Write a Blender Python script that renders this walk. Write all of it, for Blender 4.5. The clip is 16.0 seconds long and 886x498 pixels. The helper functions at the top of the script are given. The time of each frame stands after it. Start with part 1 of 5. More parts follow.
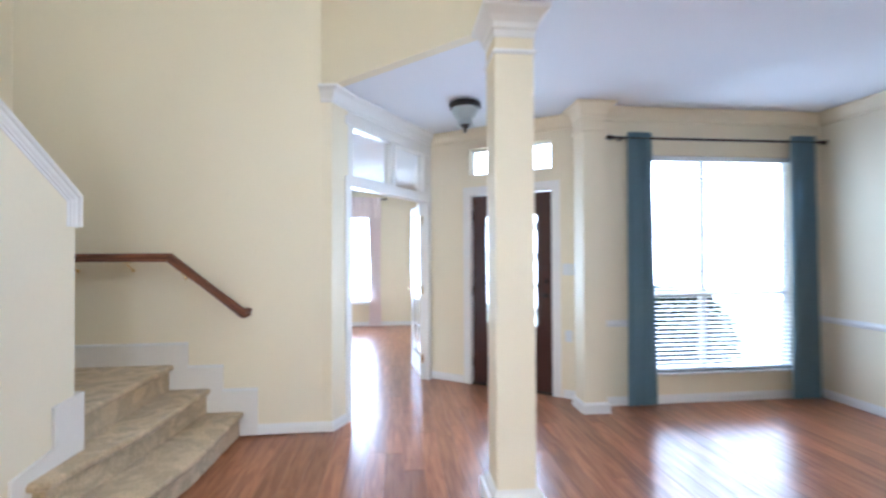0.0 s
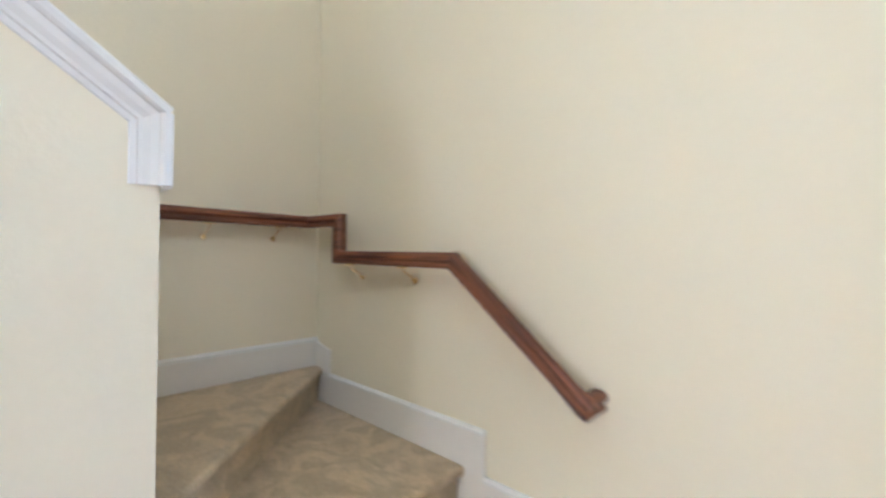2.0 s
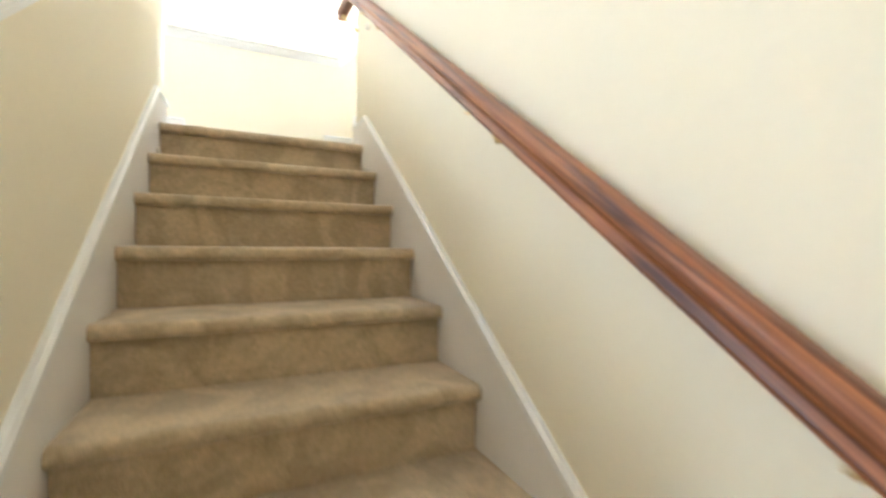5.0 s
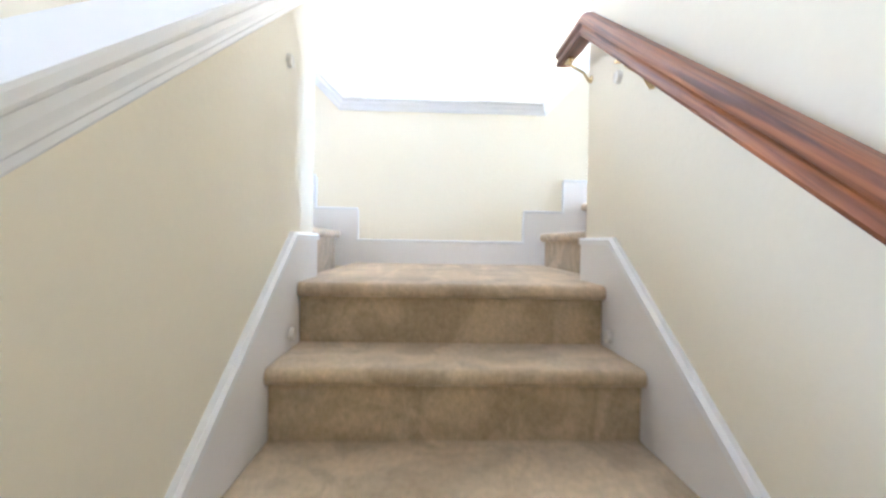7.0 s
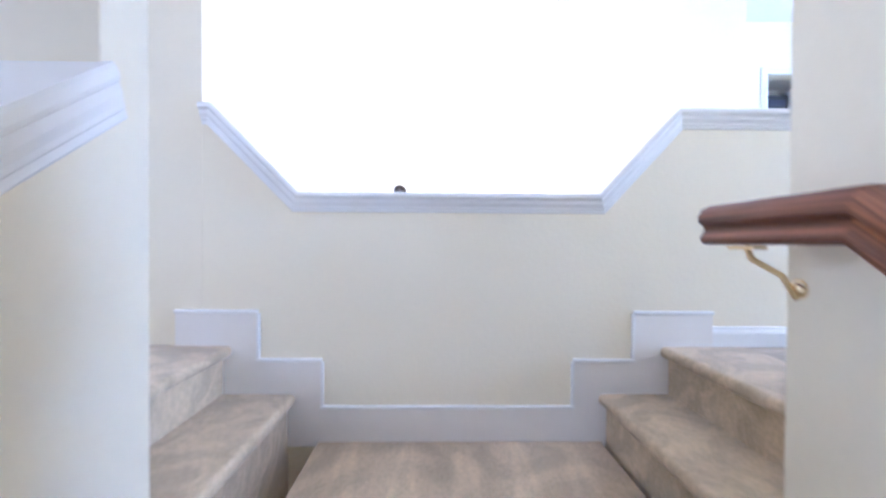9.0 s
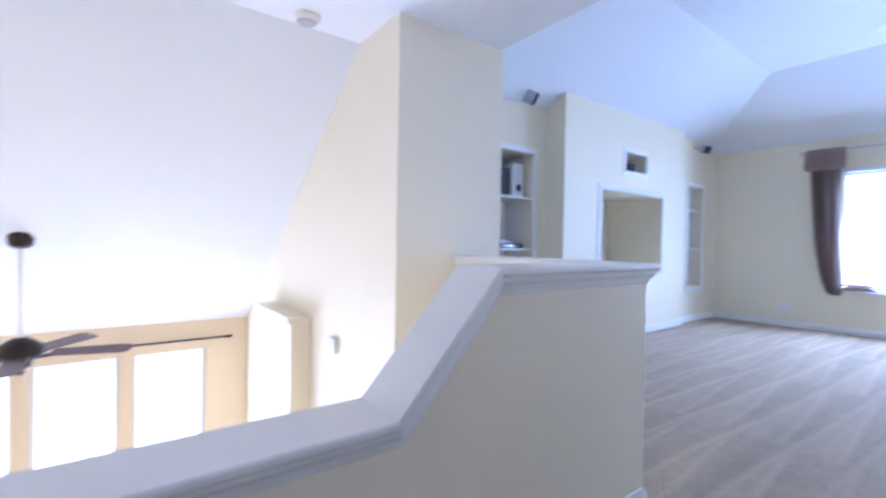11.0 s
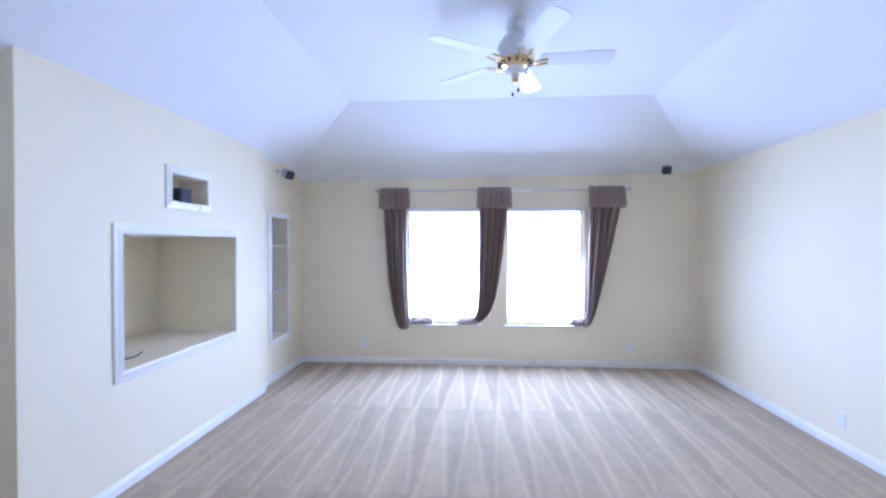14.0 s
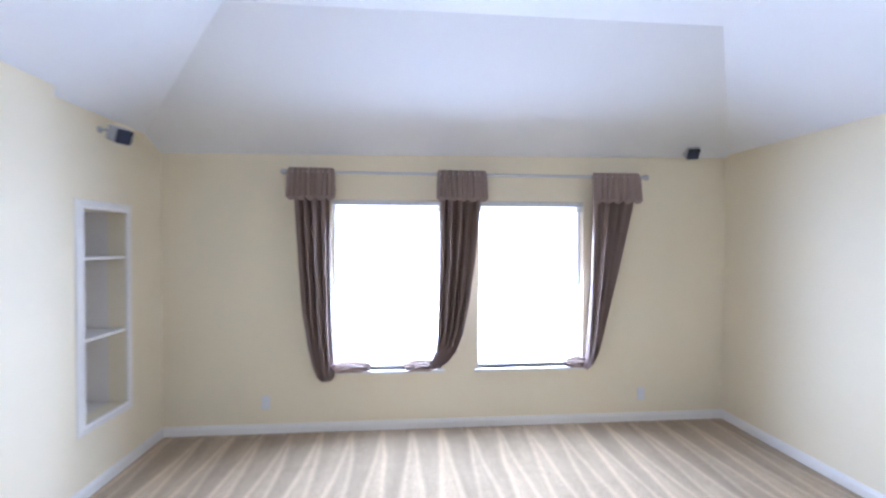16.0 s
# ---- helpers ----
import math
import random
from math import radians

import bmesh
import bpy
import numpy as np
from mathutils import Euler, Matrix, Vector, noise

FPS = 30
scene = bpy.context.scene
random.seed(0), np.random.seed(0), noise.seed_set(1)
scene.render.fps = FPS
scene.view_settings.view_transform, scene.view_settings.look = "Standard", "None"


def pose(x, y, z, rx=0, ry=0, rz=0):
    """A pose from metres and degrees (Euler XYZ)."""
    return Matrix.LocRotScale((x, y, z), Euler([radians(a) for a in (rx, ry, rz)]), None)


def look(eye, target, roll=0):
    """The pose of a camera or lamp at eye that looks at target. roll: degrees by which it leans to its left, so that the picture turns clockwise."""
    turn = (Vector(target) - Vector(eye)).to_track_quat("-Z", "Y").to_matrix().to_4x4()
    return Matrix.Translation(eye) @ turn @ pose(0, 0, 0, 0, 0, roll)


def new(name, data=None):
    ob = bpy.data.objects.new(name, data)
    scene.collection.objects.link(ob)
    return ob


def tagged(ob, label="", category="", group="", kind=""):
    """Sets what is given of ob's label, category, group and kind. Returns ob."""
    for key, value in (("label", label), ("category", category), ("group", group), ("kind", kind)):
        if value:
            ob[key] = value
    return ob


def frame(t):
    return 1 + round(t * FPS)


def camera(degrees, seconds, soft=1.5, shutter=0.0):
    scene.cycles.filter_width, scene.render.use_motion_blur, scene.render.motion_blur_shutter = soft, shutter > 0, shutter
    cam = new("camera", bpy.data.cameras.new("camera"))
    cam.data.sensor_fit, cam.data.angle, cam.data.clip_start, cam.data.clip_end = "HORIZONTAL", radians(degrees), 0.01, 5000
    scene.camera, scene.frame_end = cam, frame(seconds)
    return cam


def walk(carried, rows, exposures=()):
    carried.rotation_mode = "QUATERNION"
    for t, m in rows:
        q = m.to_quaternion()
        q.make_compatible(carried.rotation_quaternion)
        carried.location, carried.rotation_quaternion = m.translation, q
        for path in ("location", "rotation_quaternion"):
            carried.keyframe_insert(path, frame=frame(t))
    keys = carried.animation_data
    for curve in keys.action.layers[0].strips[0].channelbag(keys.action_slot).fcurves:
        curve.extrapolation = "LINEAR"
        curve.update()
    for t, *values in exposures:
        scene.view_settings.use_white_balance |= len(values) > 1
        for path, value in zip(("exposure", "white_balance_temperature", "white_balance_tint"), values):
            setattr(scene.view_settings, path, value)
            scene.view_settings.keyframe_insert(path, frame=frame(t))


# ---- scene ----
cam = camera(91.5, 16.0, soft=2.4, shutter=0.5)

PATH = [
    (0, (-0.138, 0.095, 1.417), (0.071, 2.084, 1.439), -0.3),
    (0.5, (-0.216, 0.708, 1.437), (-0.334, 2.704, 1.452), 0.2),
    (1, (-0.305, 1.296, 1.445), (-0.752, 3.245, 1.452), 0.5),
    (1.5, (-0.455, 1.837, 1.426), (-1.333, 3.634, 1.43), 0.6),
    (2, (-0.737, 2.297, 1.434), (-2.105, 3.757, 1.446), 0.7),
    (2.5, (-1.163, 2.629, 1.426), (-2.917, 3.59, 1.426), -0.5),
    (3, (-1.537, 2.948, 1.517), (-3.531, 3.083, 1.467), -0.2),
    (3.3, (-1.740, 2.961, 1.612), (-3.722, 2.700, 1.551), -0.3),
    (3.5, (-1.844, 2.938, 1.631), (-3.761, 2.371, 1.601), 0.4),
    (4, (-2.055, 2.904, 1.787), (-3.658, 1.71, 1.732), 0.0),
    (4.3, (-2.156, 2.755, 1.834), (-3.607, 1.379, 1.845), 1.4),
    (4.5, (-2.236, 2.681, 1.903), (-3.53, 1.156, 1.904), 1.1),
    (5, (-2.375, 2.375, 2.112), (-3.236, 0.570, 2.087), 0.8),
    (5.2, (-2.362, 2.225, 2.172), (-3.119, 0.374, 2.175), 2.2),
    (7.3, (-2.465, 1.217, 2.883), (-2.495, -0.782, 2.857), 0.5),
    (7.5, (-2.48, 1.134, 2.941), (-2.5, -0.866, 2.925), 0.5),
    (8, (-2.504, 0.909, 3.112), (-2.51, -1.091, 3.094), 0.3),
    (8.2, (-2.502, 0.827, 3.19), (-2.505, -1.173, 3.167), 0.3),
    (10.3, (-2.415, -0.174, 3.829), (-2.979, -2.093, 3.798), 1.5),
    (10.5, (-2.474, -0.242, 3.899), (-3.253, -2.084, 3.866), 1.7),
    (11, (-2.611, -0.412, 4.046), (-3.804, -2.018, 4.022), 1.0),
    (11.5, (-2.78, -0.529, 4.153), (-4.274, -1.859, 4.13), 0.9),
    (12, (-3.047, -0.668, 4.165), (-4.781, -1.664, 4.147), 0.8),
    (12.5, (-3.329, -0.832, 4.219), (-5.239, -1.425, 4.198), 0.7),
    (13, (-3.621, -0.936, 4.407), (-5.608, -1.169, 4.385), 0.3),
    (13.5, (-3.844, -0.9, 4.507), (-5.838, -1.048, 4.487), 0.1),
    (14, (-4.121, -0.879, 4.578), (-6.116, -1.025, 4.558), 0.0),
    (14.5, (-4.519, -0.843, 4.612), (-6.516, -0.958, 4.585), 0.1),
    (15, (-4.907, -0.757, 4.653), (-6.904, -0.863, 4.622), 0.1),
    (15.5, (-5.343, -0.899, 4.687), (-7.342, -0.949, 4.658), 0.1),
    (16, (-5.864, -1.117, 4.681), (-7.856, -0.942, 4.649), 0.2),
]
walk(cam, [(t, look(eye, target, roll)) for t, eye, target, roll in PATH],
     [(0, 2.15, 4830, 10), (1.0, 2.25, 4780, 10), (1.5, 2.3, 4780, 10), (2.0, 2.38, 4870, 9), (2.5, 2.55, 5400, 7), (3.0, 2.9, 5750, 5), (4.0, 3.0, 5600, 6), (5.2, 2.98, 5120, 9), (7.3, 2.65, 4600, 16), (8.2, 2.4, 4450, 19),
      (9.3, 1.7, 4400, 23), (10.3, 0.95, 4400, 25), (11.5, 0.60, 4420, 24), (13.0, 0.72, 4570, 26), (14.5, 0.68, 4800, 26), (16.0, 0.68, 5200, 23)])

# ---- light ----
world = bpy.data.worlds.new("sky")
scene.world = world
world.use_nodes = True
wn = world.node_tree
wn.nodes.clear()
sky = wn.nodes.new("ShaderNodeTexSky")
sky.sky_type = "NISHITA"
sky.sun_disc = False
sky.sun_elevation = radians(61)
sky.sun_rotation = radians(168)
bg = wn.nodes.new("ShaderNodeBackground")
bg.inputs["Strength"].default_value = 0.15
wo = wn.nodes.new("ShaderNodeOutputWorld")
wn.links.new(sky.outputs["Color"], bg.inputs["Color"])
wn.links.new(bg.outputs["Background"], wo.inputs["Surface"])

sun = new("sun", bpy.data.lights.new("sun", "SUN"))
sun.data.energy = 3.5
sun.data.angle = radians(0.5)
sun.data.color = (1.0, 0.95, 0.86)
sun.matrix_world = look((4, -14, 30), (1, 0, 4))


def window_light(name, m, w, h, power, color=(0.78, 0.89, 1.0)):
    """Sky light entering by an opening; m looks into the room."""
    ld = bpy.data.lights.new(name, "AREA")
    ld.shape, ld.size, ld.size_y, ld.energy, ld.color = "RECTANGLE", w, h, power, color
    ob = new(name, ld)
    ob.matrix_world = m
    return ob


# ---- materials ----
def material(name, base, rough=0.6, metal=0.0, spread=0.06, grain=40.0, bump=0.05, blotch=1.2, blotch_amount=0.05, coat=0.0, spec=0.5):
    m = bpy.data.materials.new(name)
    m.use_nodes = True
    nt = m.node_tree
    b = nt.nodes["Principled BSDF"]
    b.inputs["Roughness"].default_value = rough
    b.inputs["Metallic"].default_value = metal
    b.inputs["Coat Weight"].default_value = coat
    b.inputs["Specular IOR Level"].default_value = spec
    tc = nt.nodes.new("ShaderNodeTexCoord")
    n1 = nt.nodes.new("ShaderNodeTexNoise")
    n1.inputs["Scale"].default_value = grain
    n1.inputs["Detail"].default_value = 5
    n2 = nt.nodes.new("ShaderNodeTexNoise")
    n2.inputs["Scale"].default_value = blotch
    n2.inputs["Detail"].default_value = 3
    nt.links.new(tc.outputs["Object"], n1.inputs["Vector"])
    nt.links.new(tc.outputs["Object"], n2.inputs["Vector"])
    a1 = nt.nodes.new("ShaderNodeMath"); a1.operation = "MULTIPLY_ADD"
    a1.inputs[1].default_value, a1.inputs[2].default_value = spread * 2, 1 - spread
    a2 = nt.nodes.new("ShaderNodeMath"); a2.operation = "MULTIPLY_ADD"
    a2.inputs[1].default_value, a2.inputs[2].default_value = blotch_amount * 2, 1 - blotch_amount
    mu = nt.nodes.new("ShaderNodeMath"); mu.operation = "MULTIPLY"
    nt.links.new(n1.outputs["Fac"], a1.inputs[0])
    nt.links.new(n2.outputs["Fac"], a2.inputs[0])
    nt.links.new(a1.outputs[0], mu.inputs[0])
    nt.links.new(a2.outputs[0], mu.inputs[1])
    sc = nt.nodes.new("ShaderNodeVectorMath"); sc.operation = "SCALE"
    sc.inputs[0].default_value = base
    nt.links.new(mu.outputs[0], sc.inputs["Scale"])
    nt.links.new(sc.outputs["Vector"], b.inputs["Base Color"])
    if bump:
        bu = nt.nodes.new("ShaderNodeBump")
        bu.inputs["Strength"].default_value = bump
        bu.inputs["Distance"].default_value = 0.01
        nt.links.new(n1.outputs["Fac"], bu.inputs["Height"])
        nt.links.new(bu.outputs["Normal"], b.inputs["Normal"])
    return m


WALL = material("cream_wall_paint", (0.858, 0.770, 0.572), 0.62, spread=0.02, grain=55, bump=0.10, blotch_amount=0.03)
# cream wall as it looks backlit: warm bounced light put into the base colour
WALL_BACKLIT = material("backlit_tan_wall", (0.80, 0.66, 0.44), 0.62, spread=0.02, grain=55, bump=0.10, blotch_amount=0.03)
CEIL = material("ceiling_paint", (0.84, 0.845, 0.865), 0.85, spread=0.03, grain=90, bump=0.12, blotch_amount=0.02)
TRIM = material("white_trim_paint", (0.85, 0.825, 0.78), 0.32, spread=0.015, grain=25, bump=0.02, blotch_amount=0.02)
SKIRT = material("skirt_paint", (0.835, 0.785, 0.71), 0.4, spread=0.02, grain=25, bump=0.03, blotch_amount=0.03)
BRASS = material("brass", (0.84, 0.68, 0.40), 0.26, metal=1.0, spread=0.04, bump=0)
STEEL = material("brushed_nickel", (0.62, 0.61, 0.60), 0.32, metal=1.0, spread=0.04, bump=0)
BRONZE = material("dark_bronze", (0.035, 0.028, 0.025), 0.45, metal=0.6, spread=0.08, bump=0.02)
BLACK = material("black_plastic", (0.02, 0.02, 0.023), 0.45, spread=0.05, bump=0.03)
GREYPL = material("grey_plastic", (0.44, 0.45, 0.48), 0.4, spread=0.04, bump=0.02)
WHITEPL = material("white_plastic", (0.78, 0.78, 0.77), 0.35, spread=0.02, bump=0.0)
CUPPL = material("ivory_plastic", (0.82, 0.765, 0.65), 0.45, spread=0.02, bump=0.0)
CLOTHGRILLE = material("speaker_cloth", (0.05, 0.055, 0.085), 0.9, spread=0.2, grain=300, bump=0.2)
TEAL = material("teal_curtain_cloth", (0.165, 0.245, 0.285), 0.85, spread=0.10, grain=120, bump=0.12)
BROWN = material("brown_curtain_cloth", (0.36, 0.272, 0.228), 0.78, spread=0.10, grain=120, bump=0.10)
DARKWOOD = material("dark_mahogany", (0.055, 0.017, 0.012), 0.32, spread=0.25, grain=18, bump=0.04, coat=0.3)
SHEER = material("pink_sheer_cloth", (0.86, 0.74, 0.70), 0.9, spread=0.06, grain=90, bump=0.08)
GROUND = material("dry_lawn", (0.16, 0.17, 0.09), 0.95, spread=0.3, grain=6, bump=0.3, blotch=0.3, blotch_amount=0.2)
LEAF = material("hedge_leaf", (0.05, 0.075, 0.03), 0.6, spread=0.3, grain=9, bump=0.05)
BLADEWHITE = material("fan_blade_white", (0.80, 0.81, 0.83), 0.4, spread=0.02, bump=0.0)
BLADEDARK = material("fan_blade_walnut", (0.075, 0.03, 0.02), 0.4, spread=0.2, grain=20, bump=0.03)


def wood_material(name, c1, c2, scale, rough, coat, axis, tilt=0.0, lean=0.0):
    m = bpy.data.materials.new(name)
    m.use_nodes = True
    nt = m.node_tree
    b = nt.nodes["Principled BSDF"]
    tc = nt.nodes.new("ShaderNodeTexCoord")
    mp = nt.nodes.new("ShaderNodeMapping")
    mp.vector_type = "TEXTURE"
    mp.inputs["Scale"].default_value = [1 / a for a in axis]
    mp.inputs["Rotation"].default_value = (tilt, lean, 0)
    oi = nt.nodes.new("ShaderNodeObjectInfo")
    sh = nt.nodes.new("ShaderNodeVectorMath"); sh.operation = "SCALE"
    sh.inputs[0].default_value = (17.0, 31.0, 7.0)
    ad = nt.nodes.new("ShaderNodeVectorMath"); ad.operation = "ADD"
    nt.links.new(oi.outputs["Random"], sh.inputs["Scale"])
    nt.links.new(tc.outputs["Object"], mp.inputs["Vector"])
    nt.links.new(mp.outputs["Vector"], ad.inputs[0])
    nt.links.new(sh.outputs["Vector"], ad.inputs[1])
    n = nt.nodes.new("ShaderNodeTexNoise")
    n.inputs["Scale"].default_value = scale
    n.inputs["Detail"].default_value = 6
    n.inputs["Distortion"].default_value = 0.6
    nt.links.new(ad.outputs["Vector"], n.inputs["Vector"])
    r = nt.nodes.new("ShaderNodeValToRGB")
    r.color_ramp.elements[0].position, r.color_ramp.elements[0].color = 0.36, (*c1, 1)
    r.color_ramp.elements[1].position, r.color_ramp.elements[1].color = 0.68, (*c2, 1)
    nt.links.new(n.outputs["Fac"], r.inputs["Fac"])
    v = nt.nodes.new("ShaderNodeMath"); v.operation = "MULTIPLY_ADD"
    v.inputs[1].default_value, v.inputs[2].default_value = 0.42, 0.80
    nt.links.new(oi.outputs["Random"], v.inputs[0])
    sc = nt.nodes.new("ShaderNodeVectorMath"); sc.operation = "SCALE"
    nt.links.new(r.outputs["Color"], sc.inputs[0])
    nt.links.new(v.outputs[0], sc.inputs["Scale"])
    nt.links.new(sc.outputs["Vector"], b.inputs["Base Color"])
    b.inputs["Roughness"].default_value = rough
    b.inputs["Coat Weight"].default_value = coat
    b.inputs["Coat Roughness"].default_value = 0.15
    bu = nt.nodes.new("ShaderNodeBump")
    bu.inputs["Strength"].default_value = 0.06
    bu.inputs["Distance"].default_value = 0.005
    nt.links.new(n.outputs["Fac"], bu.inputs["Height"])
    nt.links.new(bu.outputs["Normal"], b.inputs["Normal"])
    return m


LAMINATE = wood_material("red_oak_laminate", (0.25, 0.085, 0.035), (0.42, 0.18, 0.08), 5.0, 0.30, 0.25, (6.0, 0.6, 6.0))
# sloped rail made more orange than the rest: light from above, in its colour
RAILWOOD_LIT = wood_material("stained_oak_rail_lit", (0.085, 0.024, 0.008), (0.44, 0.158, 0.052), 2.0, 0.5, 0.05, (34.0, 1.1, 34.0), radians(-35.3))
RAILWOOD_Y = wood_material("stained_oak_rail_level", (0.075, 0.021, 0.008), (0.32, 0.108, 0.040), 2.0, 0.5, 0.05, (34.0, 1.1, 34.0))
RAILWOOD_X = wood_material("stained_oak_rail_across", (0.075, 0.021, 0.008), (0.32, 0.108, 0.040), 2.0, 0.5, 0.05, (1.5, 44.0, 36.0))


RAILWOOD_D = wood_material("stained_oak_rail_foot", (0.075, 0.021, 0.008), (0.32, 0.108, 0.040), 2.0, 0.5, 0.05, (1.3, 34.0, 34.0), 0.0, radians(38.9))


def carpet_material(name, base, stripes, turn=0.0, start=0.0, strength=(1.55, 0.6), wander=0.16, patch_scale=5.0, patch_range=(0.87, 1.13)):
    """Cut-pile carpet: fine pile, trodden patches and, in rooms, vacuum-cleaner wedges."""
    m = bpy.data.materials.new(name)
    m.use_nodes = True
    nt = m.node_tree
    b = nt.nodes["Principled BSDF"]
    b.inputs["Roughness"].default_value = 0.95
    b.inputs["Specular IOR Level"].default_value = 0.1
    b.inputs["Sheen Weight"].default_value = 0.25
    tc = nt.nodes.new("ShaderNodeTexCoord")
    rt = nt.nodes.new("ShaderNodeMapping")
    rt.inputs["Rotation"].default_value = (0, 0, turn)
    nt.links.new(tc.outputs["Object"], rt.inputs["Vector"])
    pile = nt.nodes.new("ShaderNodeTexNoise")
    pile.inputs["Scale"].default_value = 260
    pile.inputs["Detail"].default_value = 3
    nt.links.new(tc.outputs["Object"], pile.inputs["Vector"])
    patch = nt.nodes.new("ShaderNodeTexNoise")
    patch.inputs["Scale"].default_value = patch_scale
    patch.inputs["Detail"].default_value = 7
    patch.inputs["Distortion"].default_value = 1.5
    nt.links.new(tc.outputs["Object"], patch.inputs["Vector"])
    pr = nt.nodes.new("ShaderNodeMapRange")
    pr.inputs["From Min"].default_value, pr.inputs["From Max"].default_value = 0.42, 0.58
    pr.inputs["To Min"].default_value, pr.inputs["To Max"].default_value = patch_range
    nt.links.new(patch.outputs["Fac"], pr.inputs["Value"])
    pf = nt.nodes.new("ShaderNodeMath"); pf.operation = "MULTIPLY_ADD"
    pf.inputs[1].default_value, pf.inputs[2].default_value = 0.5, 0.75
    nt.links.new(pile.outputs["Fac"], pf.inputs[0])
    tuft = nt.nodes.new("ShaderNodeTexNoise")
    tuft.inputs["Scale"].default_value = 62
    tuft.inputs["Detail"].default_value = 4
    nt.links.new(tc.outputs["Object"], tuft.inputs["Vector"])
    tf = nt.nodes.new("ShaderNodeMath"); tf.operation = "MULTIPLY_ADD"
    tf.inputs[1].default_value, tf.inputs[2].default_value = 0.55, 0.725
    nt.links.new(tuft.outputs["Fac"], tf.inputs[0])
    mt = nt.nodes.new("ShaderNodeMath"); mt.operation = "MULTIPLY"
    nt.links.new(tf.outputs[0], mt.inputs[0])
    nt.links.new(pf.outputs[0], mt.inputs[1])
    mu = nt.nodes.new("ShaderNodeMath"); mu.operation = "MULTIPLY"
    nt.links.new(pr.outputs["Result"], mu.inputs[0])
    nt.links.new(mt.outputs[0], mu.inputs[1])
    last = mu
    if stripes:
        # long strokes of the vacuum cleaner along x, with soft wedges where they turn
        wob = nt.nodes.new("ShaderNodeTexNoise")
        wob.inputs["Scale"].default_value = 0.8
        wob.inputs["Detail"].default_value = 2
        nt.links.new(tc.outputs["Object"], wob.inputs["Vector"])
        ws = nt.nodes.new("ShaderNodeVectorMath"); ws.operation = "SCALE"
        ws.inputs["Scale"].default_value = wander
        nt.links.new(wob.outputs["Color"], ws.inputs[0])
        wa = nt.nodes.new("ShaderNodeVectorMath"); wa.operation = "ADD"
        nt.links.new(rt.outputs["Vector"], wa.inputs[0])
        nt.links.new(ws.outputs["Vector"], wa.inputs[1])
        mp = nt.nodes.new("ShaderNodeMapping")
        mp.inputs["Scale"].default_value = (0.55, 6.0, 1.0)
        nt.links.new(wa.outputs["Vector"], mp.inputs["Vector"])
        streak = nt.nodes.new("ShaderNodeTexNoise")
        streak.inputs["Scale"].default_value = 1.0
        streak.inputs["Detail"].default_value = 2
        nt.links.new(mp.outputs["Vector"], streak.inputs["Vector"])
        smr = nt.nodes.new("ShaderNodeMapRange")
        smr.inputs["From Min"].default_value, smr.inputs["From Max"].default_value = 0.36, 0.64
        smr.inputs["To Min"].default_value, smr.inputs["To Max"].default_value = 0.91, 1.09
        nt.links.new(streak.outputs["Fac"], smr.inputs["Value"])
        sep = nt.nodes.new("ShaderNodeSeparateXYZ")
        nt.links.new(wa.outputs["Vector"], sep.inputs["Vector"])
        rowf = nt.nodes.new("ShaderNodeMath"); rowf.operation = "MULTIPLY_ADD"
        rowf.inputs[1].default_value, rowf.inputs[2].default_value = 1 / stripes[0], -start / stripes[0]
        nt.links.new(sep.outputs["X"], rowf.inputs[0])
        fr = nt.nodes.new("ShaderNodeMath"); fr.operation = "FRACT"
        nt.links.new(rowf.outputs[0], fr.inputs[0])
        rowi = nt.nodes.new("ShaderNodeMath"); rowi.operation = "FLOOR"
        nt.links.new(rowf.outputs[0], rowi.inputs[0])
        off = nt.nodes.new("ShaderNodeMath"); off.operation = "MULTIPLY"
        off.inputs[1].default_value = 0.37
        nt.links.new(rowi.outputs[0], off.inputs[0])
        ya = nt.nodes.new("ShaderNodeMath"); ya.operation = "MULTIPLY_ADD"
        ya.inputs[1].default_value = 1 / stripes[1]
        nt.links.new(sep.outputs["Y"], ya.inputs[0])
        nt.links.new(off.outputs[0], ya.inputs[2])
        pp = nt.nodes.new("ShaderNodeMath"); pp.operation = "PINGPONG"
        pp.inputs[1].default_value = 0.5
        nt.links.new(ya.outputs[0], pp.inputs[0])
        edge = nt.nodes.new("ShaderNodeMath"); edge.operation = "MULTIPLY_ADD"
        edge.inputs[1].default_value, edge.inputs[2].default_value = 0.36, 0.03
        nt.links.new(fr.outputs[0], edge.inputs[0])
        df = nt.nodes.new("ShaderNodeMath"); df.operation = "SUBTRACT"
        nt.links.new(pp.outputs[0], df.inputs[0])
        nt.links.new(edge.outputs[0], df.inputs[1])
        mr = nt.nodes.new("ShaderNodeMapRange")
        mr.inputs["From Min"].default_value, mr.inputs["From Max"].default_value = -0.05, 0.05
        mr.inputs["To Min"].default_value, mr.inputs["To Max"].default_value = 1.04, 0.95
        nt.links.new(df.outputs[0], mr.inputs["Value"])
        ab = nt.nodes.new("ShaderNodeMath"); ab.operation = "ABSOLUTE"
        nt.links.new(df.outputs[0], ab.inputs[0])
        ln = nt.nodes.new("ShaderNodeMapRange")
        ln.inputs["From Min"].default_value, ln.inputs["From Max"].default_value = 0.02, 0.11
        ln.inputs["To Min"].default_value, ln.inputs["To Max"].default_value = 1.16, 0.97
        nt.links.new(ab.outputs[0], ln.inputs["Value"])
        m0 = nt.nodes.new("ShaderNodeMath"); m0.operation = "MULTIPLY"
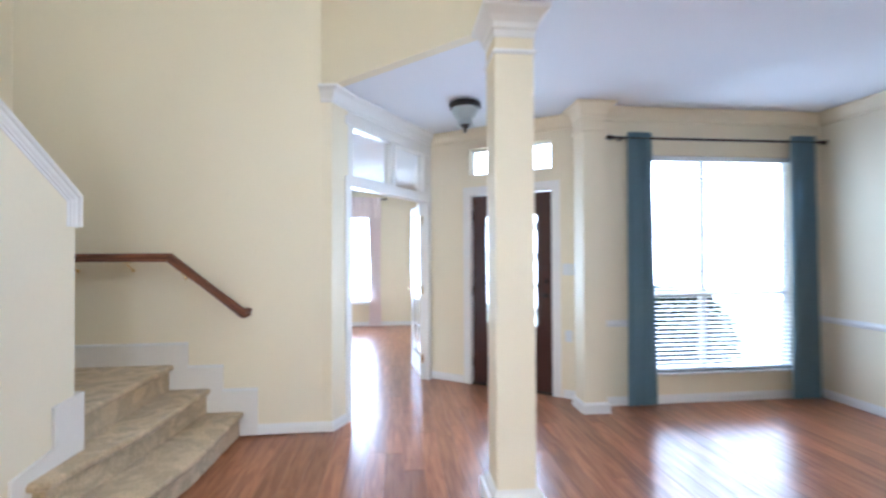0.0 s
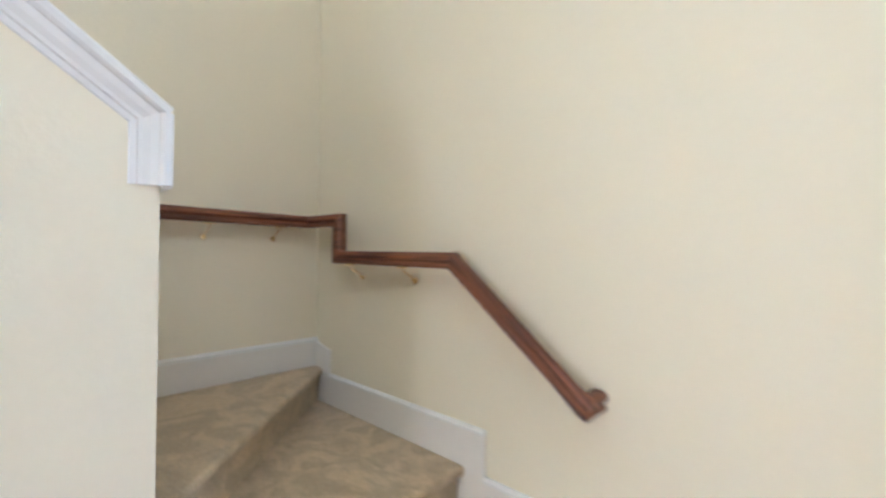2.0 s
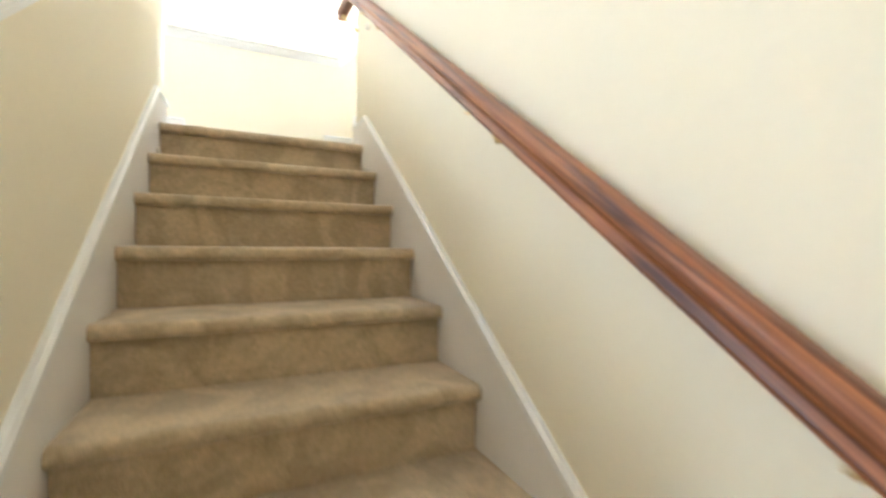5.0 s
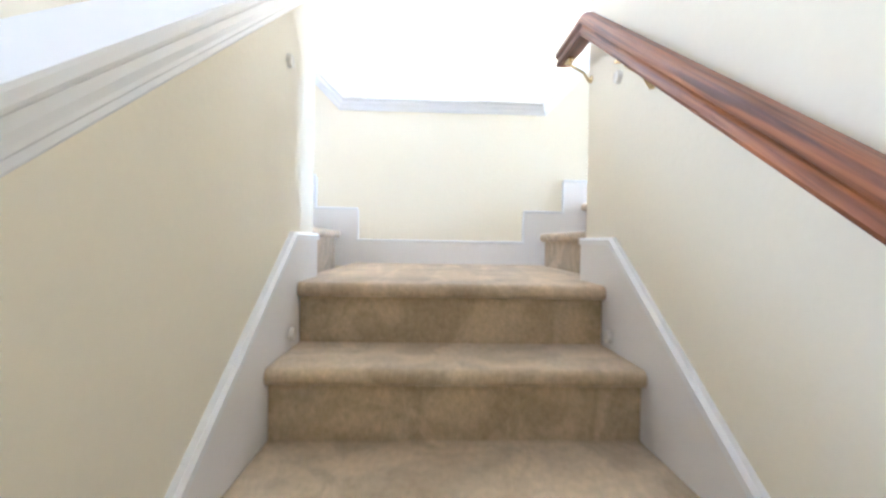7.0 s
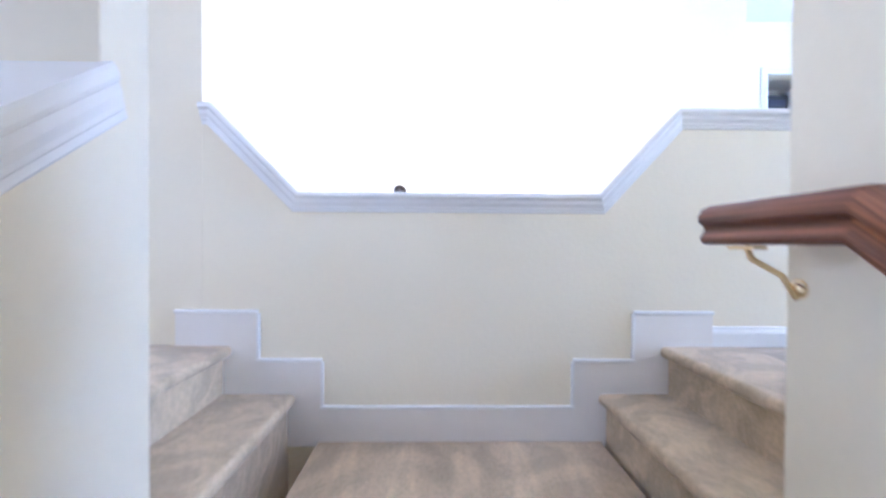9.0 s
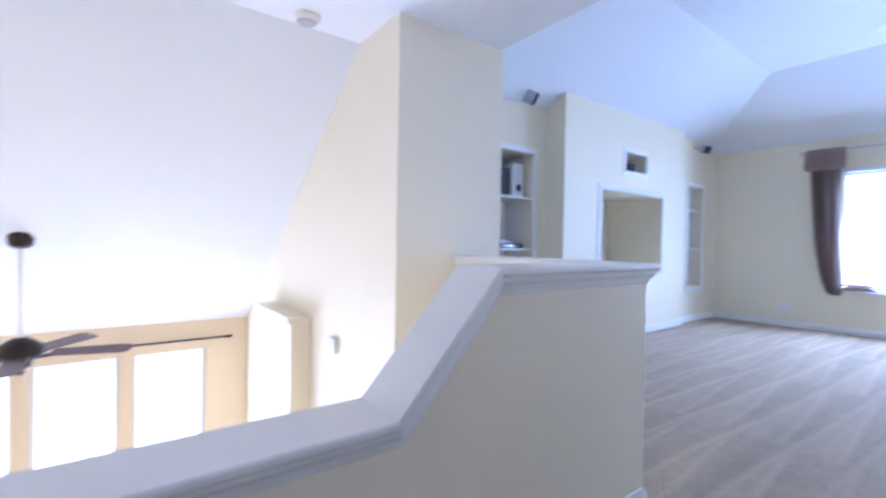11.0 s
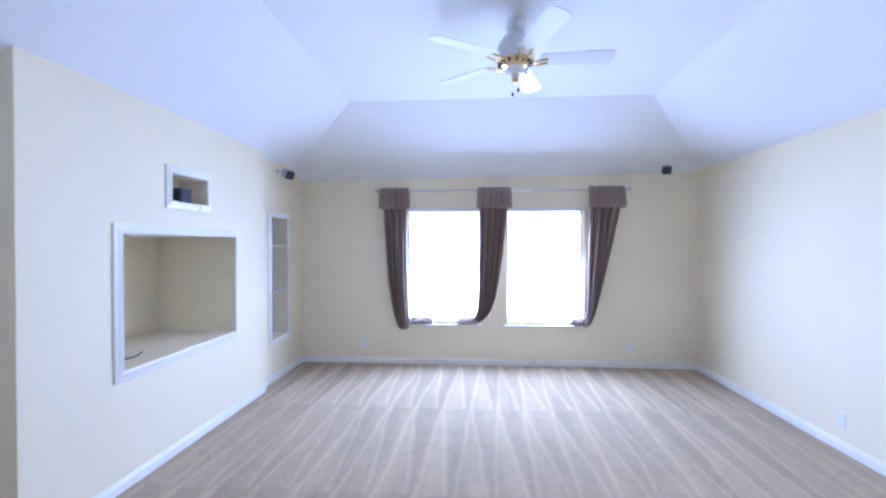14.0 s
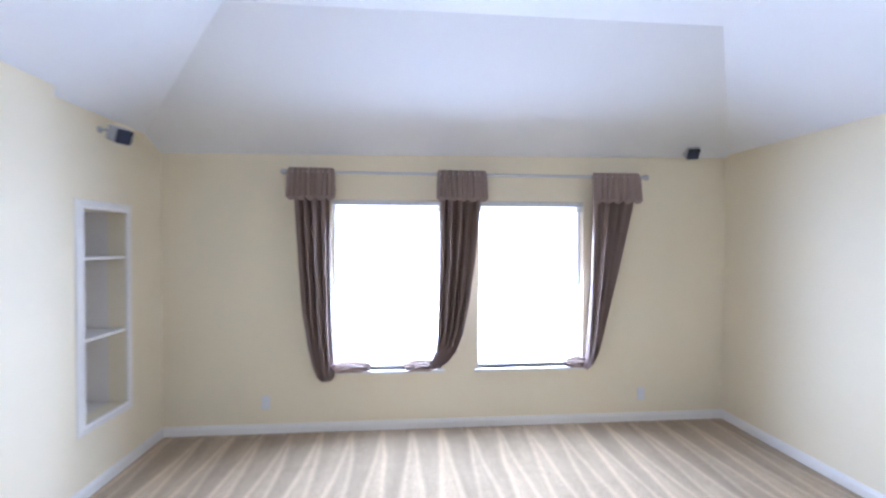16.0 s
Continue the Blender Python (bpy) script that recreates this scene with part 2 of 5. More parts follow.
        nt.links.new(smr.outputs["Result"], m0.inputs[0])
        nt.links.new(ln.outputs["Result"], m0.inputs[1])
        m1 = nt.nodes.new("ShaderNodeMath"); m1.operation = "MULTIPLY"
        nt.links.new(m0.outputs[0], m1.inputs[0])
        nt.links.new(mr.outputs["Result"], m1.inputs[1])
        # strokes fade away from the wall where the cleaning ended
        fade = nt.nodes.new("ShaderNodeMapRange")
        fade.inputs["From Min"].default_value, fade.inputs["From Max"].default_value = start + 1.25, start + 1.75
        fade.inputs["To Min"].default_value, fade.inputs["To Max"].default_value = strength
        nt.links.new(sep.outputs["X"], fade.inputs["Value"])
        d1 = nt.nodes.new("ShaderNodeMath"); d1.operation = "SUBTRACT"
        d1.inputs[1].default_value = 1.0
        nt.links.new(m1.outputs[0], d1.inputs[0])
        d2 = nt.nodes.new("ShaderNodeMath"); d2.operation = "MULTIPLY_ADD"
        d2.inputs[2].default_value = 1.0
        nt.links.new(d1.outputs[0], d2.inputs[0])
        nt.links.new(fade.outputs["Result"], d2.inputs[1])
        m2 = nt.nodes.new("ShaderNodeMath"); m2.operation = "MULTIPLY"
        nt.links.new(mu.outputs[0], m2.inputs[0])
        nt.links.new(d2.outputs[0], m2.inputs[1])
        last = m2
    sc = nt.nodes.new("ShaderNodeVectorMath"); sc.operation = "SCALE"
    sc.inputs[0].default_value = base
    nt.links.new(last.outputs[0], sc.inputs["Scale"])
    nt.links.new(sc.outputs["Vector"], b.inputs["Base Color"])
    bu = nt.nodes.new("ShaderNodeBump")
    bu.inputs["Strength"].default_value = 0.35
    bu.inputs["Distance"].default_value = 0.01
    nt.links.new(pile.outputs["Fac"], bu.inputs["Height"])
    nt.links.new(bu.outputs["Normal"], b.inputs["Normal"])
    return m


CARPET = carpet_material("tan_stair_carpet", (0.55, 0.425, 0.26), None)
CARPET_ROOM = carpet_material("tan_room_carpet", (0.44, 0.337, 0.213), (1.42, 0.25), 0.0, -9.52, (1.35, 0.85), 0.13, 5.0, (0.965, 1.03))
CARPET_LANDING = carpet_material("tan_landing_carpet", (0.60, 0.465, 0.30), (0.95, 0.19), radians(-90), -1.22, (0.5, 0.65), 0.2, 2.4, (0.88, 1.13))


def glass_material(name, color=(1, 1, 1), rough=0.0):
    m = bpy.data.materials.new(name)
    m.use_nodes = True
    b = m.node_tree.nodes["Principled BSDF"]
    b.inputs["Base Color"].default_value = (*color, 1)
    b.inputs["Roughness"].default_value = rough
    b.inputs["Transmission Weight"].default_value = 1.0
    b.inputs["IOR"].default_value = 1.45
    return m


GLASS = glass_material("clear_glass")
FROST = glass_material("seeded_glass", (0.93, 0.97, 0.95), 0.25)
SHADE = glass_material("pale_shade_glass", (0.80, 0.86, 0.83), 0.35)
SHADE.node_tree.nodes["Principled BSDF"].inputs["Transmission Weight"].default_value = 0.45


def glow_material(name, color, strength):
    m = bpy.data.materials.new(name)
    m.use_nodes = True
    nt = m.node_tree
    nt.nodes.clear()
    e = nt.nodes.new("ShaderNodeEmission")
    e.inputs["Color"].default_value, e.inputs["Strength"].default_value = (*color, 1), strength
    o = nt.nodes.new("ShaderNodeOutputMaterial")
    nt.links.new(e.outputs["Emission"], o.inputs["Surface"])
    return m


SKYGLOW = glow_material("bright_overcast_backdrop", (0.95, 0.97, 1.0), 3.5)


# ---- mesh helpers ----
def part(name, bm, mat, parent=None, label="", smooth=False):
    me = bpy.data.meshes.new(name)
    bmesh.ops.recalc_face_normals(bm, faces=bm.faces)
    if smooth:
        for f in bm.faces:
            f.smooth = True
    bm.to_mesh(me)
    bm.free()
    me.materials.append(mat)
    ob = new(name, me)
    if smooth:
        me.set_sharp_from_angle(angle=radians(40))
    if parent is not None:
        ob.parent = parent
        ob.matrix_parent_inverse = parent.matrix_world.inverted()
    if label:
        ob["label"] = label
    return ob


def thing(name, place, label, category, group="", kind=""):
    ob = new(name)
    ob.empty_display_size = 0.1
    ob.matrix_world = Matrix.Translation(place)
    bpy.context.view_layer.update()
    return tagged(ob, label, category, group, kind)


def structure(name, bm, mat, label="", smooth=False):
    return tagged(part(name, bm, mat, None, "", smooth), label, "", "", "structure")


def box(bm, x0, y0, z0, x1, y1, z1, m=None, bevel=0.0):
    vs = [bm.verts.new(((x0, x1)[i], (y0, y1)[j], (z0, z1)[k])) for k in (0, 1) for j in (0, 1) for i in (0, 1)]
    fs = [bm.faces.new([vs[i] for i in q]) for q in ((0, 2, 3, 1), (4, 5, 7, 6), (0, 1, 5, 4), (2, 6, 7, 3), (0, 4, 6, 2), (1, 3, 7, 5))]
    if m is not None:
        bmesh.ops.transform(bm, matrix=m, verts=vs)
    if bevel:
        es = list({e for f in fs for e in f.edges})
        bmesh.ops.bevel(bm, geom=es, offset=bevel, segments=2, affect="EDGES", profile=0.5)
    return bm


def prism(bm, pts, vec, m=None):
    """A solid from a flat polygon of 3D points, pushed along vec."""
    vec = Vector(vec)
    a = [bm.verts.new(p) for p in pts]
    b = [bm.verts.new(Vector(p) + vec) for p in pts]
    bm.faces.new(a)
    bm.faces.new(b[::-1])
    n = len(pts)
    for i in range(n):
        bm.faces.new((a[i], b[i], b[(i + 1) % n], a[(i + 1) % n]))
    if m is not None:
        bmesh.ops.transform(bm, matrix=m, verts=a + b)
    return bm


def sweep(bm, profile, path, closed=False, cap=True):
    """A profile of (side, up) carried along a path of points, mitred at the bends."""
    P = [Vector(p) for p in path]
    n = len(P)
    segs = [(P[(i + 1) % n] - P[i]).normalized() for i in range(n if closed else n - 1)]
    frames, side = [], Vector((1, 0, 0))
    for d in segs:
        s = d.cross(Vector((0, 0, 1)))
        if s.length > 1e-4:
            side = s.normalized()
        frames.append((side.copy(), side.cross(d).normalized()))
    rings = []
    for i in range(n):
        if closed:
            k0, k1 = (i - 1) % n, i
        else:
            k0, k1 = max(i - 1, 0), min(i, len(segs) - 1)
        d0, d1 = segs[k0], segs[k1]
        nn = (d0 + d1).normalized()
        s, u = frames[k0]
        ring = []
        for a, b in profile:
            o = s * a + u * b
            o = o - d0 * (o.dot(nn) / d0.dot(nn))
            ring.append(bm.verts.new(P[i] + o))
        rings.append(ring)
    m = len(profile)
    for i in range(n if closed else n - 1):
        r0, r1 = rings[i], rings[(i + 1) % n]
        for j in range(m):
            bm.faces.new((r0[j], r0[(j + 1) % m], r1[(j + 1) % m], r1[j]))
    if not closed and cap:
        bm.faces.new(rings[0])
        bm.faces.new(rings[-1][::-1])
    return bm


def lathe(bm, prof, m=None, n=20):
    rings, made = [], []
    for r, z in prof:
        ring = [bm.verts.new((max(r, 1e-4) * math.cos(2 * math.pi * i / n), max(r, 1e-4) * math.sin(2 * math.pi * i / n), z)) for i in range(n)]
        rings.append(ring)
        made += ring
    for a, b in zip(rings, rings[1:]):
        for i in range(n):
            bm.faces.new((a[i], a[(i + 1) % n], b[(i + 1) % n], b[i]))
    bm.faces.new(rings[0][::-1])
    bm.faces.new(rings[-1])
    if m is not None:
        bmesh.ops.transform(bm, matrix=m, verts=made)
    return bm


def tube(bm, path, r, n=8):
    return sweep(bm, [(r * math.cos(2 * math.pi * i / n), r * math.sin(2 * math.pi * i / n)) for i in range(n)], path)


def frame_matrix(p, direction):
    """Local x along a wall's run, y to its left, z up."""
    a = math.atan2(direction[1], direction[0])
    return Matrix.Translation((p[0], p[1], 0)) @ Matrix.Rotation(a, 4, "Z")


def wall_bm(length, thick, z0, z1, holes=(), m=None, u0=0.0):
    """Wall along local x from u0 to length, face at y = 0, body towards +y."""
    bm = bmesh.new()
    cuts = sorted({u0, length, *[h[0] for h in holes], *[h[1] for h in holes]})
    for a, b in zip(cuts, cuts[1:]):
        mid = (a + b) / 2
        zs = [(z0, z1)]
        for h in holes:
            if h[0] < mid < h[1]:
                zs = [q for (c, d) in zs for q in ((c, min(d, h[2])), (max(c, h[3]), d)) if q[1] - q[0] > 1e-4]
        for c, d in zs:
            box(bm, a, 0, c, b, thick, d)
    if m is not None:
        bmesh.ops.transform(bm, matrix=m, verts=bm.verts)
    return bm


def wall(name, p0, p1, thick, z0, z1, holes=(), mat=None, label=""):
    """Wall whose visible face runs p0 to p1; the body lies to the left of that run."""
    d = (p1[0] - p0[0], p1[1] - p0[1])
    bm = wall_bm(math.hypot(*d), thick, z0, z1, holes, frame_matrix(p0, d))
    return structure(name, bm, mat or WALL, label)

# ---- plan ----
R = 0.19                      # riser
T = 0.2645                    # tread
LANDING, UP = 14 * R, 16 * R  # stair landing and upper floor
C1 = 2.76                     # ground-floor ceiling
C2 = 5.21                     # ceiling over the upper hall
XW, XH, XHO = -3.02, -2.03, -1.83   # stair wall, half-wall inner and outer faces
YN = 3.65                     # wall beyond the first steps
YE = -0.225                   # end of the stair walls, face of the upper hall
YG = -1.275                   # landing half-wall face
UX, UY = 0.559, 0.829         # run of the study wall
VX, VY = 0.829, -0.559        # run of the front-door wall
A0 = (-0.555, 3.849)          # study wall starts here
CX, CY = A0[0] + UX * 1.43, A0[1] + UY * 1.43
GX0, GX1 = -9.65, -4.715      # upper room
GY0, GY1 = -3.31, 1.85

# ---- ground floor ----
bm = bmesh.new()
prism(bm, [(x, y, -0.29) for x, y in ((-4.44, -5.66), (1.6, -5.66), (1.6, -3.14), (4.14, -3.14), (4.14, 4.09), (1.72, 4.20), (0.40, 5.14), (0.36, 8.89), (-3.44, 8.89), (-3.44, YE), (-4.44, YE))], (0, 0, 0.276))
floor = structure("floor", bm, LAMINATE, "red-brown wood-look laminate plank floor")
bm = bmesh.new(); box(bm, -400, -400, -0.6, 400, 400, -0.3)
structure("ground", bm, GROUND, "flat dry lawn reaching the horizon")

# unseen carpet, added so the living-room floor throws more light upward
bm = bmesh.new(); box(bm, -3.70, -5.49, -0.013, 1.47, -1.40, 0.004)
structure("floor_living_bounce", bm, CARPET, "unseen tan carpet added in the living room to bounce light up")
wall("wall_stair_west", (XW, YN + 0.15), (XW, YE), -0.12, 0, 5.5, mat=WALL, label="cream painted wall beside the long stair flight")
wall("wall_stair_north", (-0.745, YN), (XW - 0.12, YN), -0.14, 0, 5.5, label="cream painted wall behind the first steps")
# half-wall rising with the flight
def cap_z(y):
    return 1.72 + (R / T) * (2.6 - y)
bm = bmesh.new()
prism(bm, [(XH, 2.56, 0), (XH, -0.131, 0), (XH, -0.131, cap_z(-0.131) - 0.04), (XH, 2.56, cap_z(2.56) - 0.04)], (XHO - XH, 0, 0))
structure("wall_stair_half", bm, WALL, "cream half-wall with a sloping top")
bm = bmesh.new(); box(bm, XH, YE, 0, XHO, -0.131, 5.5)
structure("wall_stair_post", bm, WALL, "cream wall end at the stair landing")

# tall hall: upper walls and ceiling
bm = bmesh.new()
prism(bm, [(-0.745, 3.65, C1), (0.42, 2.60, C1), (0.47, 2.66, C1), (-0.69, 3.72, C1)], (0, 0, 2.75))
structure("wall_header", bm, WALL, "cream wall above the entry ceiling")
# the window opening in this wall is invented, to let fill light in
wall("wall_hall_east", (0.40, 2.63), (0.40, -3.0), 0.12, C1, 5.5, [(0.93, 2.33, 3.55, 4.75)], label="cream upper wall of the tall hall with an added, unseen window opening")
# unseen eave, added only to keep direct sun out of that opening
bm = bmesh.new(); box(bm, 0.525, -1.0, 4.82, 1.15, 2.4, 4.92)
structure("added_sun_eave", bm, TRIM, "unseen white eave added to block sun at the added hall window")
bm = bmesh.new(); box(bm, -3.2, YE, C2, 0.6, 3.8, C2 + 0.12)
structure("ceiling_hall", bm, CEIL, "flat white ceiling over the tall hall")
# entry and dining ceiling
bm = bmesh.new()
prism(bm, [(-0.728, 3.672, C1 + 0.003), (0.437, 2.618, C1 + 0.003), (0.52, 2.54, C1 + 0.003), (0.52, -3.0, C1 + 0.003), (4.3, -3.0, C1 + 0.003), (4.3, 5.2, C1 + 0.003), (-0.745, 5.2, C1 + 0.003)], (0, 0, 0.1))
structure("ceiling_entry", bm, CEIL, "flat white ceiling over the entry and dining room")

# study wall with the double-door opening and transom light
MU = frame_matrix(A0, (UX, UY))
bm = wall_bm(1.44, 0.10, 0, C1, [(0.02, 1.34, 0, 2.0), (0.06, 0.655, 2.10, 2.52), (0.72, 1.29, 2.10, 2.52)], MU)
structure("wall_study", bm, TRIM, "white wall with a doorway and transom lights")
# pilaster where the stair wall meets the study wall
bm = bmesh.new()
prism(bm, [(-0.745, 3.652, 0), (-0.664, 3.640, 0), (-0.557, 3.846, 0), (-0.66, 3.93, 0), (-0.745, 3.80, 0)], (0, 0, C1))
structure("wall_pilaster_study", bm, WALL, "cream pilaster beside the study doorway")

# front-door wall
MV = frame_matrix((CX, CY), (VX, VY))
DU0 = 0.507
bm = wall_bm(1.62, 0.16, 0, C1, [(DU0 - 0.03, DU0 + 0.90, 0, 2.08), (DU0 - 0.02, DU0 + 0.87, 2.27, 2.56)], MV)
structure("wall_entry", bm, WALL, "cream wall around the front door")
e1 = (CX + VX * 1.62, CY + VY * 1.62)
wall("wall_entry_return", e1, (1.60, 3.90), 0.14, 0, C1, label="cream wall between front door and dining room")
wall("wall_dining_north", (1.60, 3.93), (4.02, 3.93), 0.16, 0, C1, [(0.62, 2.12, 0.29, 2.34)], label="cream dining-room wall with a tall window")
wall("wall_dining_east", (4.0, 3.95), (4.0, -3.0), 0.14, 0, C1, label="cream dining-room side wall")
wall("wall_dining_south", (4.0, -3.0), (0.5, -3.0), 0.14, 0, C1, label="cream wall at the back of the dining room")
bm = bmesh.new(); box(bm, 1.50, 3.77, 0.09, 1.71, 3.97, C1 - 0.14, bevel=0.004)
structure("wall_pilaster_dining", bm, WALL, "cream square pilaster at the dining room")

# study
bm = bmesh.new(); box(bm, 0.235, CY + 0.1, 0, 0.36, 8.9, C1)
structure("wall_study_east", bm, WALL, "cream study wall")
wall("wall_study_north", (-3.3, 8.75), (0.24, 8.75), 0.14, 0, C1, [(1.35, 2.75, 0.45, 2.35)], label="cream study wall with a window")
wall("wall_study_west", (-3.3, 3.79), (-3.3, 8.75), 0.14, 0, C1, label="cream study wall")
bm = bmesh.new()
prism(bm, [(-3.3, 3.79, C1), (-0.75, 3.79, C1), (-0.75, 3.90, C1), (-0.66, 3.95, C1), (CX - 0.08, CY + 0.05, C1), (0.3, CY + 0.2, C1), (0.3, 8.8, C1), (-3.3, 8.8, C1)], (0, 0, 0.1))
structure("ceiling_study", bm, CEIL, "flat white study ceiling")

# ---- staircase ----
NOSE = 0.032
stair = thing("staircase", (-2.5, 2.6, 0), "carpeted winder staircase in tan cut-pile carpet", "stairs", kind="structure")


def tread(pts, k, nose_edges, z0=0.0, top=None):
    """Carpeted step: a block with a rounded nosing that overhangs its riser."""
    z = R * k
    bm = bmesh.new()
    prism(bm, [(x, y, z0) for x, y in pts], (0, 0, z - 0.02 - z0))
    part("riser", bm, CARPET, stair)
    bm = bmesh.new()
    cx = sum(p[0] for p in pts) / len(pts)
    cy = sum(p[1] for p in pts) / len(pts)
    out = [Vector(p) for p in pts]
    n = len(pts)
    moved = [v.copy() for v in out]
    for e in nose_edges:
        a, b = out[e], out[(e + 1) % n]
        d = (b - a).normalized()
        o = Vector((d.y, -d.x))
        if o.dot(Vector((cx, cy)) - a) > 0:
            o = -o
        for i in (e, (e + 1) % n):
            moved[i] += o * NOSE
    lo = [bm.verts.new((v.x, v.y, z - 0.045)) for v in moved]
    hi = [bm.verts.new((v.x, v.y, z)) for v in moved]
    bm.faces.new(lo[::-1])
    bm.faces.new(hi)
    for i in range(n):
        bm.faces.new((lo[i], lo[(i + 1) % n], hi[(i + 1) % n], hi[i]))
    sel = []
    for e in nose_edges:
        i, j = e, (e + 1) % n
        for pair in ((lo[i], lo[j]), (hi[i], hi[j])):
            ed = bm.edges.get(pair)
            if ed:
                sel.append(ed)
    bmesh.ops.bevel(bm, geom=sel, offset=0.02, segments=4, affect="EDGES", profile=0.5)
    part("tread", bm, top or CARPET, stair, smooth=True)


yn = YN - 0.015
tread([(-1.342 - NOSE, yn), (-1.37 - NOSE, 2.9), (-1.47 - NOSE, 2.40), (-1.58 - NOSE, 2.05), (XHO, 1.98), (XHO, 2.5), (-1.75, yn)], 1, (0, 1, 2, 3))
tread([(-1.587 - NOSE, yn), (-1.66 - NOSE, 2.9), (-1.74 - NOSE, 2.30), (XHO, 2.27), (XHO, 2.572), (-1.99, 2.572), (-1.99, yn)], 2, (0, 1, 2))
tread([(-1.861 - NOSE, yn), (-1.845 - NOSE, 2.572), (XH - 0.005, 2.572), (-2.96, yn - 0.06), (-2.96, yn)], 3, (0,))
tread([(XW + 0.015, yn), (-2.97, yn), (XH - 0.012, 2.60), (XH - 0.012, 2.38 - NOSE), (XW + 0.015, 2.38 - NOSE)], 4, (1,))
for k in range(5, 14):
    y1 = (14 - k) * T - NOSE
    tread([(XW + 0.015, y1), (XH - 0.015, y1), (XH - 0.015, y1 - T - 0.02), (XW + 0.015, y1 - T - 0.02)], k, (0,), max(0.0, R * (k - 3)))
tread([(XW + 0.015, -NOSE), (XH - 0.015, -NOSE), (XH - 0.015, YE), (XH + 0.02, YE), (XH + 0.02, YG), (-3.13, YG), (-3.13, YE), (XW + 0.015, YE)], 14, (0,), LANDING - 0.3, CARPET_LANDING)
# two steps up on either side of the landing
tread([(-3.122 - NOSE, YE), (-3.122 - NOSE, YG), (-3.42, YG), (-3.42, YE)], 15, (0,), LANDING - 0.3)
tread([(-3.37 - NOSE, YE), (-3.37 - NOSE, YG), (-3.70, YG), (-3.70, YE)], 16, (0,), LANDING - 0.3)
tread([(-1.92 + NOSE, YE), (-1.92 + NOSE, YG), (-1.6, YG), (-1.6, YE)], 15, (0,), LANDING - 0.3)
tread([(-1.67 + NOSE, YE), (-1.67 + NOSE, YG), (0.4, YG), (0.4, YE)], 16, (0,), LANDING - 0.3)

# ---- upper floor ----
bm = bmesh.new()
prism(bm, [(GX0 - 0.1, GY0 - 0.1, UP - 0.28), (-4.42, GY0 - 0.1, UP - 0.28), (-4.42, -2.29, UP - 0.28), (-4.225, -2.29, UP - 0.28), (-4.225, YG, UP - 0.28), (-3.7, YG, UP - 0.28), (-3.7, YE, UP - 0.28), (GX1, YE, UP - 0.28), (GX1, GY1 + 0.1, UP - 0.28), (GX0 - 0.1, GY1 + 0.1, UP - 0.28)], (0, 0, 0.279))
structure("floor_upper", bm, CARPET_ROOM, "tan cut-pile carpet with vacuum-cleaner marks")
wall("wall_upper_hall", (XW, YE), (GX1, YE), -0.12, LANDING - 0.3, C2 + 0.3, label="cream wall along the upper hall")
wall("wall_room_east", (GX1, YE + 0.12), (GX1, GY1 + 0.15), -0.12, UP, 6.1, label="cream wall of the upper room")
wall("wall_room_north", (GX1, GY1), (GX0 - 0.15, GY1), -0.14, UP, 6.1, label="cream side wall of the upper room")
wall("wall_room_west", (GX0, GY1 + 0.14), (GX0, GY0 - 0.5), -0.16, UP, 6.1,
     [(GY1 + 0.14 - 0.49, GY1 + 0.14 + 0.47, 3.56, 5.045), (GY1 + 0.14 + 0.80, GY1 + 0.14 + 1.75, 3.56, 5.045)],
     label="cream window wall of the upper room")
# niche wall: first recess, media bay, second recess
YB, YR2 = -3.07, -3.14
wall("wall_room_south_a", (-6.03, GY0), (-4.3, GY0), -0.12, UP, 6.1, [(0.18, 0.67, 3.43, 4.94)], label="cream wall with a shelved niche")
bm = wall_bm(8.47 - 6.03, 0.12, UP, 6.1, [(8.47 - 7.905, 8.47 - 6.65, 3.79, 4.645), (8.47 - 7.505, 8.47 - 7.09, 4.895, 5.10)], frame_matrix((-8.47, YB), (1, 0)) @ Matrix.Translation((0, -0.12, 0)))
structure("wall_media_bay", bm, WALL, "cream projecting bay with a media niche")
bm = bmesh.new(); box(bm, -6.15, GY0 - 0.1, UP, -6.03, YB - 0.12, 6.1); box(bm, -8.47, GY0 - 0.1, UP, -8.38, YB - 0.12, 6.1)
structure("wall_media_bay_sides", bm, WALL, "cream sides of the media bay")
bm = wall_bm(9.65 - 8.47, 0.12, UP, 6.1, [(9.65 - 9.185, 9.65 - 8.76, 3.51, 4.885)], frame_matrix((-9.65, YR2), (1, 0)) @ Matrix.Translation((0, -0.12, 0)))
structure("wall_room_south_b", bm, WALL, "cream wall with a shelved niche near the corner")


def niche(name, x0, x1, y0, depth, z0, z1, label, mat):
    """Inside of a wall niche: back, sides, top and bottom, open towards +y."""
    bm = bmesh.new()
    t = 0.02
    box(bm, x0 - t, y0 - depth - t, z0 - t, x1 + t, y0 - depth, z1 + t)
    box(bm, x0 - t, y0 - depth, z0 - t, x0, y0 - 0.118, z1 + t)
    box(bm, x1, y0 - depth, z0 - t, x1 + t, y0 - 0.118, z1 + t)
    box(bm, x0, y0 - depth, z0 - t, x1, y0 - 0.118, z0)
    box(bm, x0, y0 - depth, z1, x1, y0 - 0.118, z1 + t)
    return structure(name, bm, mat, label)


niche("niche_media", -7.905, -6.65, YB, 0.72, 3.79, 4.645, "deep cream media niche", WALL)
niche("niche_small", -7.505, -7.09, YB, 0.23, 4.895, 5.10, "small white-framed niche", WALL)
